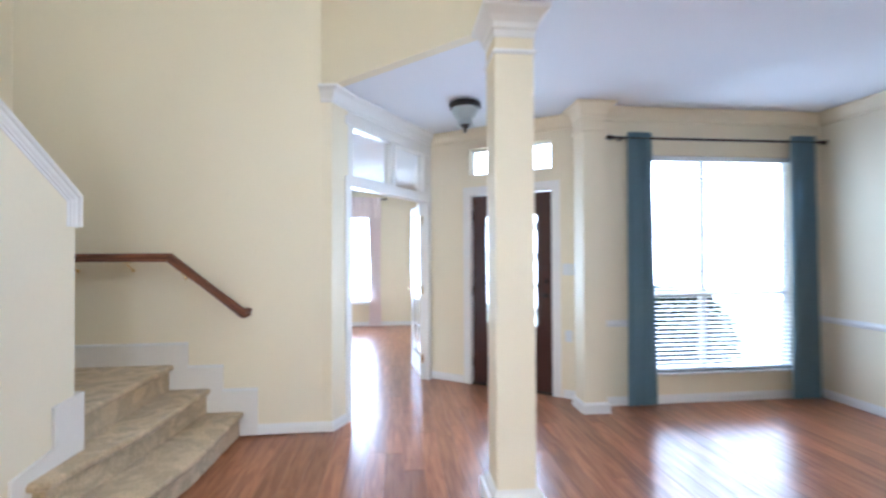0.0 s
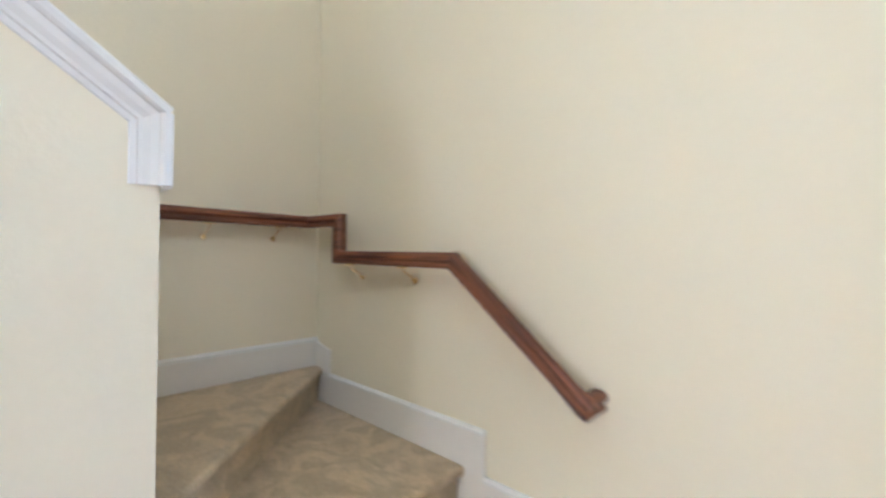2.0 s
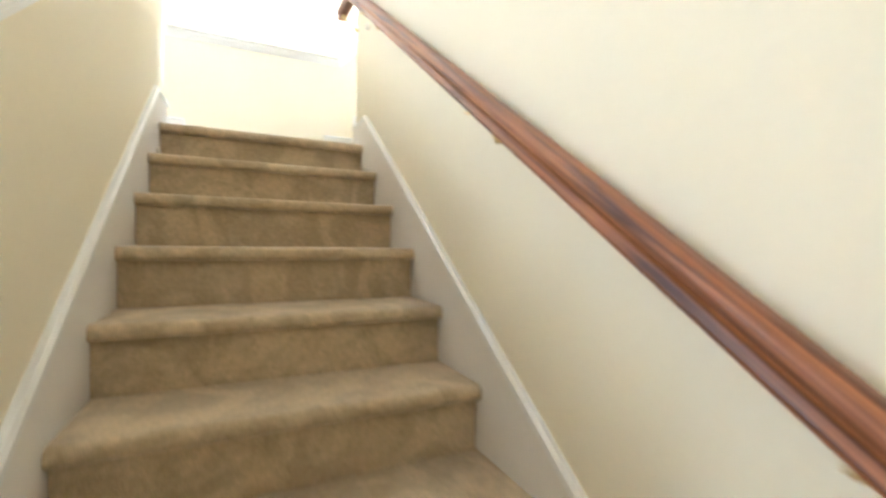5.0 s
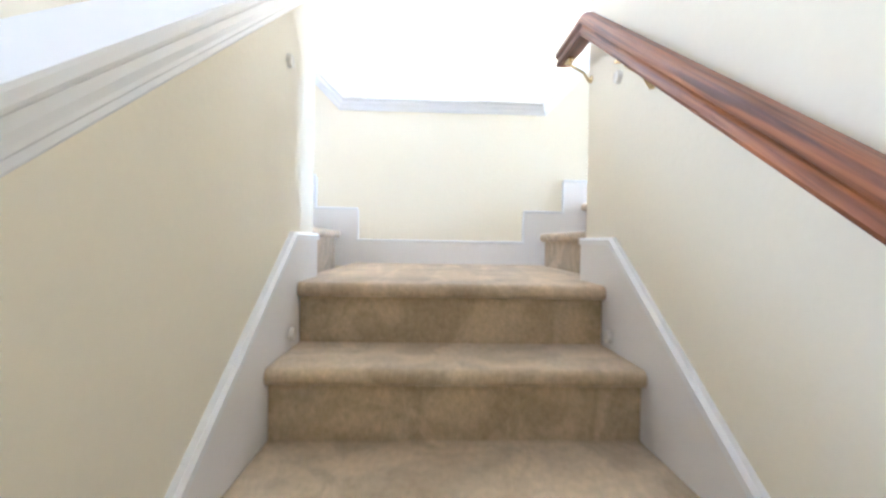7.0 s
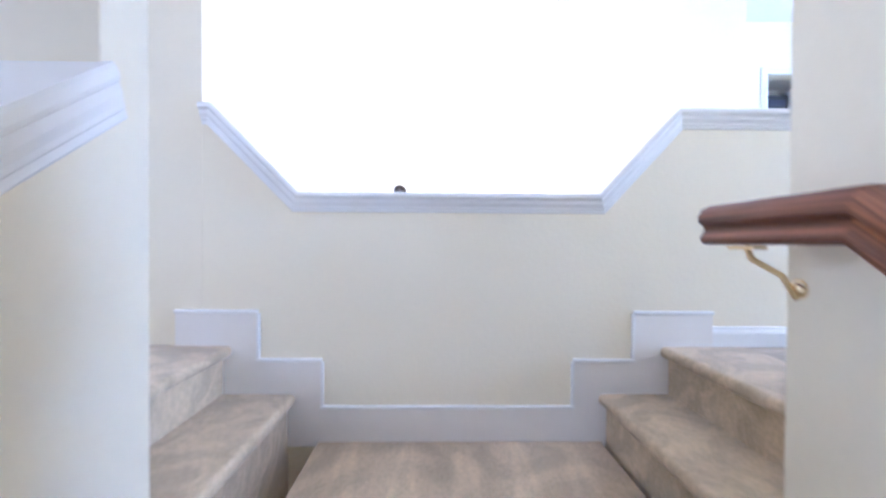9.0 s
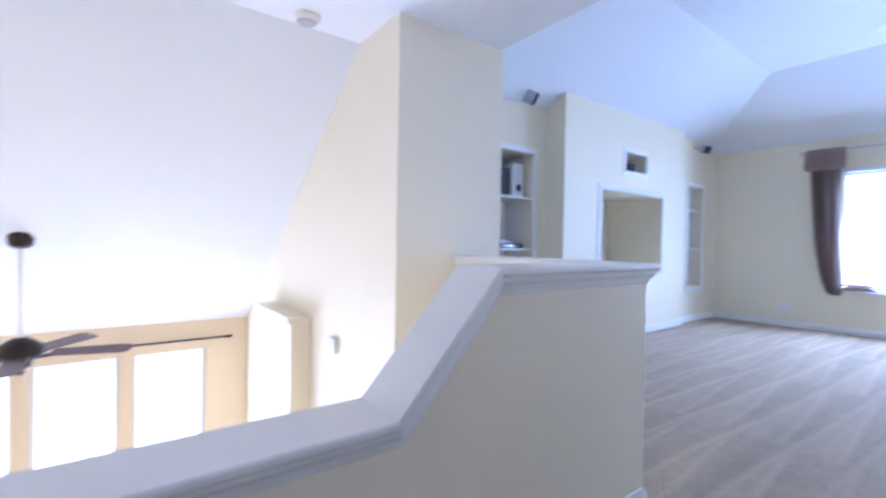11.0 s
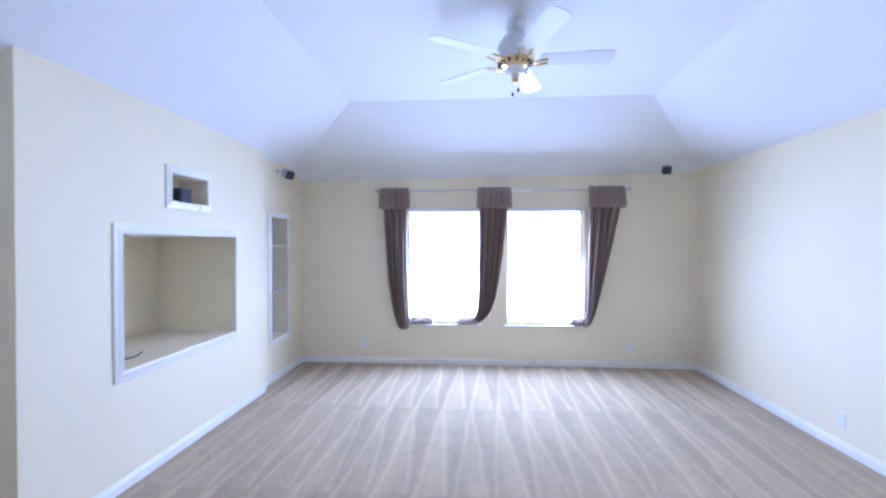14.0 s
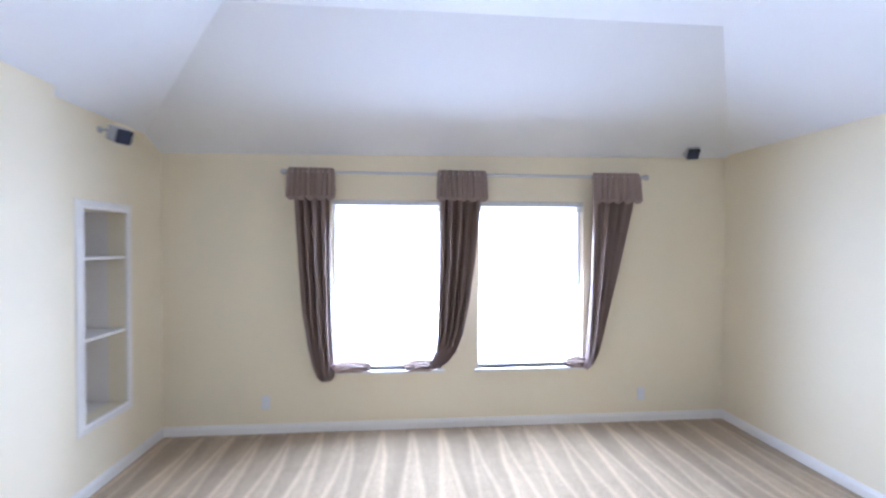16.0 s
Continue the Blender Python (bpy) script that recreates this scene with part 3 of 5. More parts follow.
niche("niche_shelves_a", -5.85, -5.36, GY0, 0.36, 3.43, 4.94, "white-lined shelf niche", SKIRT)
niche("niche_shelves_b", -9.185, -8.76, YR2, 0.34, 3.51, 4.885, "white-lined shelf niche", SKIRT)

# vaulted ceiling of the upper room
bm = bmesh.new()
zs = lambda y: 5.485 + (y + 3.12) * 0.515
zn = lambda y: 5.49 + (GY1 - y) * 0.49
a = [(-9.9, -3.6, 5.30), (-9.9, 2.1, 5.37), (-4.42, -3.6, zs(-3.6)), (-4.42, 2.1, zn(2.1)),
     (-8.35, -2.12, 6.0), (-8.35, 0.81, 6.0), (-4.42, -2.12, 6.0), (-4.42, 0.81, 6.0)]
lo = [bm.verts.new(p) for p in a]
hi = [bm.verts.new((p[0], p[1], p[2] + 0.08)) for p in a]
quads = ((0, 1, 5, 4), (0, 4, 6, 2), (1, 3, 7, 5), (4, 5, 7, 6))
for q in quads:
    bm.faces.new([lo[i] for i in q])
    bm.faces.new([hi[i] for i in q][::-1])
for i, j in ((0, 1), (1, 3), (3, 7), (7, 6), (6, 2), (2, 0)):
    bm.faces.new((lo[i], lo[j], hi[j], hi[i]))
structure("ceiling_room", bm, CEIL, "white vaulted ceiling of the upper room")
# end face of the vault and the flat hall ceiling
bm = bmesh.new(); box(bm, -4.419, -3.6, C2, -4.30, 2.1, 6.2)
structure("ceiling_room_end", bm, CEIL, "white end of the vaulted ceiling")
bm = bmesh.new(); box(bm, -4.419, -2.31, C2 - 0.002, -3.2, YE, C2 + 0.1); box(bm, -3.2, -2.75, C2 - 0.002, 0.52, YE, C2 + 0.1); box(bm, -3.72, -2.75, C2 - 0.002, -3.2, -2.31, C2 + 0.1)
structure("ceiling_upper_hall", bm, CEIL, "flat white ceiling over the upper hall")

# ---- half-wall round the landing and the void ----
CAPLO, CAPHI = 3.645, 3.985
bm = bmesh.new()
top = [(-4.23, CAPHI), (-3.42, CAPHI), (-3.11, CAPLO), (-1.935, CAPLO), (-1.60, CAPHI), (-1.55, CAPHI)]
prism(bm, [(-4.23, YG, 0), (XHO, YG, 0), (XHO, YG, C1), (-1.55, YG, C1)] + [(x, YG, z - 0.04) for x, z in top[::-1]], (0, -0.115, 0))
wall_e = bmesh.new(); box(wall_e, -1.549, YG - 0.115, LANDING - 0.3, 0.40, YG, C2)
structure("wall_hall_south", wall_e, WALL, "cream full-height wall of the upper hall")
structure("wall_landing_half", bm, WALL, "cream half-wall that dips over the landing")
bm = bmesh.new(); box(bm, -4.23, -2.30, 0, -4.115, YG - 0.116, CAPHI - 0.04)
structure("wall_void_half", bm, WALL, "cream half-wall beside the void")

# ---- living room below ----
bm = bmesh.new(); box(bm, -4.44, -3.40, 0, -3.72, -2.30, C2); box(bm, -4.0, -5.66, 0, -3.72, -3.40, C2)
structure("wall_living_west", bm, WALL, "cream tall wall of the living room")
bm = bmesh.new(); box(bm, -3.72, -4.43, 0, -3.58, -3.53, 3.46); box(bm, -3.72, -4.46, 3.46, -3.55, -3.50, 3.50)
structure("wall_chimney_breast", bm, WALL, "cream chimney breast with a flat top")
LIVING_WINDOWS = [(0.53, 2.20), (1.26, 2.20), (2.72, 2.92), (3.45, 2.92), (4.18, 2.92)]   # start along the wall, head height
holes = [(a, a + 0.62, 0.75, h) for a, h in LIVING_WINDOWS]
bm = wall_bm(5.2, 0.16, 0, 3.25, holes, frame_matrix((1.48, -5.5), (-1, 0)) @ Matrix.Translation((0, 0, 0)))
structure("wall_living_south", bm, WALL_BACKLIT, "wall coloured tan for its warm backlit look, with a row of tall windows")
bm = bmesh.new(); box(bm, 1.48, -5.6, 0, 1.6, -1.2, C2)
bm2 = bmesh.new(); box(bm2, -0.76, -5.499, LANDING - 0.3, -0.64, YG - 0.116, C2 - 0.002)
structure("wall_living_gallery", bm2, WALL, "cream upper wall of the living room")
structure("wall_living_east", bm, WALL, "cream tall wall of the living room")
bm = bmesh.new()
prism(bm, [(-4.0, -2.75, 5.208), (-4.0, -5.75, 5.208 - 3.0 * 0.727), (-4.0, -5.75, 5.35 - 3.0 * 0.727), (-4.0, -2.75, 5.35)], (5.7, 0, 0))
structure("ceiling_living", bm, CEIL, "white sloping living-room ceiling")
bm = bmesh.new(); box(bm, 0.4, YG - 0.115, 0, 1.6, YE, C2 + 0.1)
structure("wall_hall_end", bm, WALL, "cream wall at the end of the upper hall")

# unseen wall, added to cut the direct living-room light reaching the entry
bm = bmesh.new(); box(bm, XHO + 0.002, YG - 0.115, 0, -0.75, YG, LANDING - 0.302)
structure("wall_hall_light_block", bm, WALL, "unseen cream wall under the upper hall, added to block light")

# ---- trim ----
def capped(half, over=1.0, west=1.0):
    """Moulded cap of a half-wall: board, ovolo and bed mould on both sides."""
    side = [(half + 0.045, 0.0), (half + 0.05, -0.008), (half + 0.05, -0.024), (half + 0.042, -0.032), (half + 0.034, -0.036),
            (half + 0.03, -0.055), (half + 0.018, -0.072), (half + 0.016, -0.082), (half + 0.008, -0.086), (half + 0.006, -0.10), (half + 0.001, -0.104)]
    side = [(half + (a - half) * over, b * 0.74) for a, b in side]
    return side + [(-half - (a - half) * west, b) for a, b in side[::-1]]


xm = (XH + XHO) / 2
bm = bmesh.new()
sweep(bm, capped(0.10, 0.62, 0.5), [(xm, -0.135, cap_z(-0.135)), (xm, 2.578, cap_z(2.578))])
sweep(bm, capped(0.10, 0.62, 0.25), [(xm, 2.578, cap_z(2.578) - 0.012), (xm, 2.578, cap_z(2.578) - 0.168)])
box(bm, XH - 0.012, 2.5595, cap_z(2.578) - 0.172, XHO + 0.006, 2.584, cap_z(2.578) - 0.02, bevel=0.006)
structure("trim_stair_cap", bm, TRIM, "white moulded cap on the sloping half-wall")
ym = YG - 0.0575
bm = bmesh.new()
sweep(bm, capped(0.0575, 0.8), [(-4.1725, -2.30, CAPHI), (-4.1725, ym, CAPHI), (-3.42, ym, CAPHI), (-3.11, ym, CAPLO), (-1.935, ym, CAPLO), (-1.60, ym, CAPHI), (-1.55, ym, CAPHI)])
structure("trim_landing_cap", bm, TRIM, "white moulded cap on the landing half-wall")

BASE = [(0, 0), (0.013, 0), (0.013, 0.052), (0.010, 0.062), (0.007, 0.068), (0.005, 0.078), (0, 0.080)]
CROWN = [(0, 0), (0.095, 0), (0.095, -0.016), (0.082, -0.024), (0.058, -0.040), (0.034, -0.068), (0.020, -0.090), (0.018, -0.112), (0, -0.116)]


def run(name, prof, path, z, mat, label):
    bm = bmesh.new()
    sweep(bm, prof, [(x, y, z) for x, y in path])
    return structure(name, bm, mat, label)


run("baseboard_room", BASE, [(-4.44, GY0), (-6.03, GY0), (-6.03, YB), (-8.47, YB), (-8.47, YR2), (GX0, YR2), (GX0, GY1), (GX1, GY1), (GX1, YE), (-3.46, YE)], UP, TRIM, "white moulded baseboard")
run("baseboard_half_wall", BASE, [(-3.578, YG), (-4.23, YG), (-4.23, -2.30)], UP, TRIM, "white moulded baseboard")
e2 = (CX + VX * (DU0 - 0.10), CY + VY * (DU0 - 0.10))
e3 = (CX + VX * (DU0 + 0.98), CY + VY * (DU0 + 0.98))
run("baseboard_stair_wall", BASE, [(-1.24, YN), (-0.745, YN), (-0.664, 3.640), (-0.557, 3.846)], 0, TRIM, "white moulded baseboard")
run("baseboard_entry", BASE, [(CX, CY), e2], 0, TRIM, "white moulded baseboard")
run("baseboard_dining", BASE, [e3, e1, (1.50, 3.99)], 0, TRIM, "white moulded baseboard")
run("baseboard_dining_wall", BASE, [(1.71, 3.93), (4.0, 3.93), (4.0, -3.0)], 0, TRIM, "white moulded baseboard")
run("baseboard_study", BASE, [(-3.3, 8.75), (0.235, 8.75), (0.235, 5.75)], 0, TRIM, "white moulded baseboard")
run("trim_crown_study", CROWN, [(-0.745, YN - 0.002), (-0.664, 3.638), (-0.557, 3.846), (CX, CY)], C1, TRIM, "white crown moulding over the study doorway")
run("trim_crown_entry", CROWN, [(CX, CY), e1, (1.60, 3.93), (4.0, 3.93), (4.0, -3.0)], C1, WALL, "cream-painted crown moulding")
run("trim_crown_study_inside", CROWN, [(-3.3, 8.75), (0.235, 8.75), (0.235, 5.1)], C1, TRIM, "white crown moulding")
RAILP = [(0, -0.03), (0.010, -0.03), (0.016, -0.018), (0.022, -0.006), (0.022, 0.008), (0.012, 0.016), (0.008, 0.03), (0, 0.03)]
run("trim_chair_rail_left", RAILP, [(1.71, 3.93), (2.19, 3.93)], 0.76, TRIM, "white moulded chair rail")
run("trim_chair_rail_right", RAILP, [(3.75, 3.93), (4.0, 3.93), (4.0, -3.0)], 0.76, TRIM, "white moulded chair rail")


def skirt(name, pts, push, label):
    bm = bmesh.new()
    prism(bm, pts, push)
    return structure(name, bm, SKIRT, label)


def zl(y):
    return LANDING - (R / T) * y
for nm, xa, dx, y_end in (("skirt_stair_west", XW, 0.014, YN), ("skirt_stair_east", XH, -0.014, 2.575)):
    pts = []
    if nm.endswith("west"):
        pts = [(xa, YN, 4 * R - 0.02), (xa, YN, 4 * R + 0.14), (xa, 2.66, 4 * R + 0.14)]
    else:
        pts = [(xa, 2.575, 4 * R - 0.02), (xa, 2.575, 4 * R + 0.20)]
    pts += [(xa, 0.02, LANDING + 0.13), (xa, YE - 0.014, LANDING + 0.13), (xa, YE - 0.014, LANDING - 0.1), (xa, 0.1, LANDING - 0.35), (xa, 2.45, 4 * R - 0.1)]
    skirt(nm, pts, (dx, 0, 0), "off-white painted stair skirt board")
    bm = bmesh.new()
    bead = [(0, 0), (0.022, 0), (0.022, 0.016), (0.014, 0.024), (0, 0.024)]
    line = [p for p in pts if p[2] > 4 * R + 0.1 and p[2] != LANDING - 0.1 and p[2] != LANDING - 0.35]
    if dx > 0:
        sweep(bm, [(-a, b) for a, b in bead], [Vector(p) for p in line])
    else:
        sweep(bm, bead, [Vector(p) for p in line])
    structure(nm.replace("skirt", "trim"), bm, TRIM, "white bead along the stair skirt")
# block round the ends of the stair walls
for xa, xb in ((XW - 0.12, XW + 0.0139), (XH - 0.0139, XHO)):
    bm = bmesh.new(); box(bm, xa, YE - 0.014, LANDING, xb, YE, LANDING + 0.13)
    structure("skirt_wall_end", bm, SKIRT, "off-white skirt round the wall end")
NORTH = [(XW + 0.015, 4 * R + 0.14), (-2.995, 4 * R + 0.14), (-2.86, 4 * R + 0.11), (-2.86, 3 * R + 0.15), (-1.76, 3 * R + 0.15), (-1.76, 2 * R + 0.16), (-1.50, 2 * R + 0.16), (-1.50, R + 0.16), (-1.24, R + 0.16), (-1.24, 0)]
skirt("skirt_stair_north", [(XW + 0.015, YN, 0.5)] + [(x, YN, z) for x, z in NORTH] + [(-2.0, YN, 0)], (0, -0.014, 0), "off-white stepped skirt board")
bm = bmesh.new()
for (x0, z0), (x1, z1) in zip(NORTH, NORTH[1:]):
    if abs(z1 - z0) < 1e-4 and x1 - x0 > 0.1:
        prism(bm, [(x0, YN, z0 + 0.0005), (x0, YN - 0.020, z0 + 0.0005), (x0, YN - 0.020, z0 + 0.012), (x0, YN - 0.010, z0 + 0.020), (x0, YN, z0 + 0.020)], (x1 - x0, 0, 0))
structure("trim_stair_north", bm, TRIM, "white bead along the stepped skirt")
skirt("skirt_half_wall", [(XHO, 2.61, 0.36), (XHO, 2.61, 0.69), (XHO, 2.41, 0.67), (XHO, 2.41, 0.47), (XHO, 2.17, 0.43), (XHO, 2.17, 0.25), (XHO, 1.9, 0.22), (XHO, 1.9, 0.1), (XHO, -0.1, 0.1), (XHO, -0.1, 0), (XHO, 2.3, 0)], (0.016, 0, 0), "off-white stepped skirt on the half-wall")
bm = bmesh.new(); box(bm, XH + 0.001, 2.572, 0.55, XHO - 0.0005, 2.612, 0.69)
structure("skirt_half_wall_end", bm, SKIRT, "off-white skirt on the half-wall end")
LAND = [(-3.578, 3.172), (-3.264, 3.172), (-3.264, 2.98), (-3.023, 2.98), (-3.023, LANDING + 0.133), (-2.019, LANDING + 0.133), (-2.019, 2.98), (-1.768, 2.98), (-1.768, 3.172), (-1.45, 3.172)]
skirt("skirt_landing", [(-3.578, YG, LANDING - 0.02)] + [(x, YG, z) for x, z in LAND] + [(-1.45, YG, LANDING - 0.02)], (0, 0.013, 0), "off-white stepped skirt round the landing")
bm = bmesh.new()
for (x0, z0), (x1, z1) in zip(LAND, LAND[1:]):
    if abs(z1 - z0) < 1e-4:
        box(bm, x0 - 0.004, YG + 0.0005, z0 - 0.004, x1 + 0.004, YG + 0.019, z0 + 0.010, bevel=0.003)
    else:
        o = 0.010 if x0 < -2.5 else -0.010
        box(bm, min(x0, x0 + o), YG + 0.0005, min(z0, z1) + 0.0105, max(x0, x0 + o), YG + 0.019, max(z0, z1) - 0.0045)
structure("trim_landing_skirt", bm, TRIM, "white bead along the landing skirt")

# casings of the study doorway
bm = bmesh.new()
for a, b in ((-0.05, 0.02), (1.33, 1.40)):
    box(bm, a, -0.018, 0, b, 0, 2.0, MU)
box(bm, -0.05, -0.022, 2.0, 1.40, 0, 2.085, MU)
box(bm, -0.05, -0.012, 2.53, 1.40, 0, 2.60, MU)
structure("trim_study_casing", bm, TRIM, "white casing round the study doorway")
bm = bmesh.new(); box(bm, 0.07, 0.06, 2.105, 0.65, 0.066, 2.515, MU); box(bm, 0.725, 0.06, 2.105, 1.285, 0.066, 2.515, MU)
ob = structure("window_transom_study", bm, GLASS, "clear transom panes above the study doorway")
ob.visible_shadow = False

# ---- oak handrail ----
side_prof = [(0.018, -0.030), (0.024, -0.027), (0.026, -0.020), (0.0235, -0.014), (0.0195, -0.008), (0.0195, -0.002), (0.023, 0.003), (0.029, 0.006), (0.030, 0.016), (0.024, 0.027), (0.011, 0.033)]
rail_prof = [(-0.018, -0.030)] + side_prof + [(-a, b) for a, b in side_prof[:0:-1]]
rail_prof = [(a * 1.04, b * (1.08 if b > 0 else 0.96)) for a, b in rail_prof]
rail = thing("handrail", (-2.935, 2.6, 0.76), "varnished red-brown oak handrail on brass brackets", "handrail")
yr, xr = 3.545, -2.935
runs = [[(-1.315, YN - 0.002, 0.965), (-1.315, yr, 0.965), (-1.85, yr, 1.396), (-2.635, yr, 1.396), (-2.635, yr, 1.585), (xr, yr, 1.585), (xr, 2.655, 1.592), (xr, -0.013, 3.478), (xr, -0.27, 3.478)]]
for pth in runs:
    bm = bmesh.new()
    sweep(bm, rail_prof, pth)
    ob = part("rail", bm, RAILWOOD_LIT, rail, smooth=True)
    # grain follows each length of the rail; the slope has the lit, more orange tone
    ob.data.materials.append(RAILWOOD_Y)
    ob.data.materials.append(RAILWOOD_X)
    ob.data.materials.append(RAILWOOD_D)
    for f in ob.data.polygons:
        c = f.center
        f.material_index = 3 if c.x > -1.83 else 2 if c.x > -2.89 else (1 if c.y > 2.68 or c.y < -0.04 else 0)


def bracket(p, to_wall):
    """Brass arm from under the rail to a round rose on the wall."""
    p, w = Vector(p), Vector(to_wall)
    bm = bmesh.new()
    tube(bm, [p + Vector((0, 0, -0.03)), p + Vector((0, 0, -0.05)) + w * 0.008, p + Vector((0, 0, -0.075)) + w * 0.055, p + Vector((0, 0, -0.11)) + w * 0.078], 0.0048)
    q = p + Vector((0, 0, -0.095)) + w * 0.079
    rot = w.to_track_quat("Z", "Y").to_matrix().to_4x4()
    lathe(bm, [(0.006, -0.007), (0.010, -0.005), (0.014, 0.000), (0.015, 0.005)], Matrix.Translation(q) @ rot, 14)
    sx = Vector((w.y, w.x, 0))
    c = p + Vector((0, 0, -0.033))
    box(bm, c.x - 0.010 - abs(sx.x) * 0.018, c.y - 0.010 - abs(sx.y) * 0.018, c.z - 0.003, c.x + 0.010 + abs(sx.x) * 0.018, c.y + 0.010 + abs(sx.y) * 0.018, c.z + 0.003)
    part("bracket", bm, BRASS, rail, "polished brass bracket", smooth=True)


for x, z in ((-2.54, 1.396), (-2.15, 1.396), (-1.77, 1.335)):
    bracket((x, yr, z), (0, 1, 0))
for y in (3.376, 3.03, 2.19, 1.375, 0.233, -0.20):
    z = 1.588 if y > 2.65 else (3.478 if y < 0 else 1.592 + (2.655 - y) * 0.7069)
    bracket((xr, y, z), (-1, 0, 0))


def gate_cup(p, n):
    t = thing("gate_wall_cup", p, "small round ivory plastic wall cup for a safety gate", "wall cup", "gate cups")
    rot = Vector(n).to_track_quat("Z", "Y").to_matrix().to_4x4()
    bm = bmesh.new()
    lathe(bm, [(0.020, 0.0), (0.020, 0.004), (0.0185, 0.007), (0.0185, 0.012), (0.0165, 0.0135), (0.013, 0.0115), (0.004, 0.011)], Matrix.Translation(p) @ rot, 20)
    part("cup", bm, CUPPL, t, smooth=True)


for p, n in (((XW, 2.416, 1.61), (1, 0, 0)), ((XW, 0.027, 3.304), (1, 0, 0)), ((XH, 0.063, 3.307), (-1, 0, 0)), ((XW + 0.014, 0.035, 2.508), (1, 0, 0)), ((XH - 0.014, 0.055, 2.512), (-1, 0, 0)), ((XW + 0.014, 2.40, 0.86), (1, 0, 0))):
    gate_cup(p, n)

# ---- entry ----
col = thing("column", (0.50, 2.50, 0), "square cream-painted column with white moulded capital", "column")
bm = bmesh.new(); box(bm, 0.39, 2.39, 0.12, 0.61, 2.61, C1 - 0.16, bevel=0.004)
part("shaft", bm, WALL, col)
def ring(bm, half, prof, cx, cy, z):
    sq = [(cx - half, cy - half, z), (cx - half, cy + half, z), (cx + half, cy + half, z), (cx + half, cy - half, z)]
    return sweep(bm, [(-a, b) for a, b in prof], sq, closed=True)
def capital(cx, cy, half):
    bm = bmesh.new()
    ring(bm, half, [(-0.01, 0), (0.075, 0), (0.075, -0.025), (0.062, -0.035), (0.040, -0.055), (0.020, -0.085), (0.016, -0.115), (0.006, -0.12), (0.005, -0.16), (-0.01, -0.16)], cx, cy, C1)
    ring(bm, half, [(-0.01, 0.012), (0.010, 0.012), (0.014, 0.0), (0.010, -0.012), (-0.01, -0.012)], cx, cy, C1 - 0.24)
    return bm
part("capital", capital(0.50, 2.50, 0.11), TRIM, col, "white moulded capital")
bm = bmesh.new()
ring(bm, 0.11, [(-0.12, 0), (0.045, 0), (0.045, 0.09), (0.030, 0.10), (0.020, 0.125), (0.004, 0.14), (-0.12, 0.14)], 0.50, 2.50, 0)
part("plinth", bm, TRIM, col, "white moulded plinth")
bm = capital(1.605, 3.87, 0.105)
structure("trim_pilaster_capital", bm, WALL, "cream moulded pilaster capital")
bm = bmesh.new()
ring(bm, 0.105, [(-0.1, 0), (0.02, 0), (0.02, 0.075), (0.008, 0.092), (-0.1, 0.092)], 1.605, 3.87, 0)
structure("trim_pilaster_base", bm, TRIM, "white pilaster base")

# front door
door = thing("door_1", MV @ Vector((DU0, 0.05, 0)), "dark mahogany front door with arched leaded glass", "door", kind="structure")
W = 0.87
GU0, GU1, GZ0, GZ1, GZ2 = 0.145, 0.725, 0.66, 1.80, 1.885
def arch(u):
    s = (u - GU0) / (GU1 - GU0) * 2 - 1
    return GZ1 + (GZ2 - GZ1) * (1 - s * s)
N = 12
us = [GU0 + (GU1 - GU0) * i / N for i in range(N + 1)]
MD = MV @ Matrix.Translation((DU0, 0.04, 0.012))
bm = bmesh.new()
box(bm, 0, 0, 0, GU0, 0.045, 2.03, MD)
hinge_stile = part("stile", bm, DARKWOOD, door)
bm = bmesh.new(); box(bm, GU1, 0, 0, W, 0.045, 2.03, MD)
lock_stile = part("stile", bm, DARKWOOD, door)
bm = bmesh.new()
prism(bm, [(GU0, 0, 2.03)] + [(u, 0, arch(u)) for u in us] + [(GU1, 0, 2.03)], (0, 0.045, 0), MD)
part("top_rail", bm, DARKWOOD, door)
bm = bmesh.new(); box(bm, GU0, 0, 0, GU1, 0.045, GZ0, MD)
bottom_rail = part("bottom_rail", bm, DARKWOOD, door)
for a, b, c, d in ((GU0 + 0.02, 0.415, 0.36, 0.58), (0.455, GU1 - 0.02, 0.36, 0.58), (GU0 + 0.02, 0.415, 0.08, 0.30), (0.455, GU1 - 0.02, 0.08, 0.30)):
    bm = bmesh.new()
    box(bm, a, -0.004, c, b, 0.0, d, MD, bevel=0.003)
    box(bm, a + 0.03, -0.022, c + 0.03, b - 0.03, -0.004, d - 0.03, MD, bevel=0.006)
    part("panel", bm, DARKWOOD, bottom_rail)
bm = bmesh.new()
path = [(GU0, -0.002, GZ0)] + [(u, -0.002, arch(u)) for u in us] + [(GU1, -0.002, GZ0)]
sweep(bm, [(-0.012, -0.012), (0.012, -0.012), (0.012, 0.012), (-0.012, 0.012)], path)
bmesh.ops.transform(bm, matrix=MD, verts=bm.verts)
part("glazing_bead", bm, DARKWOOD, door)
bm = bmesh.new()
prism(bm, [(GU0, 0.02, GZ0)] + [(u, 0.02, arch(u)) for u in us] + [(GU1, 0.02, GZ0)], (0, 0.006, 0), MD)
ob = door_glass = part("glass", bm, FROST, door, "bright obscured glass")
ob.visible_shadow = False
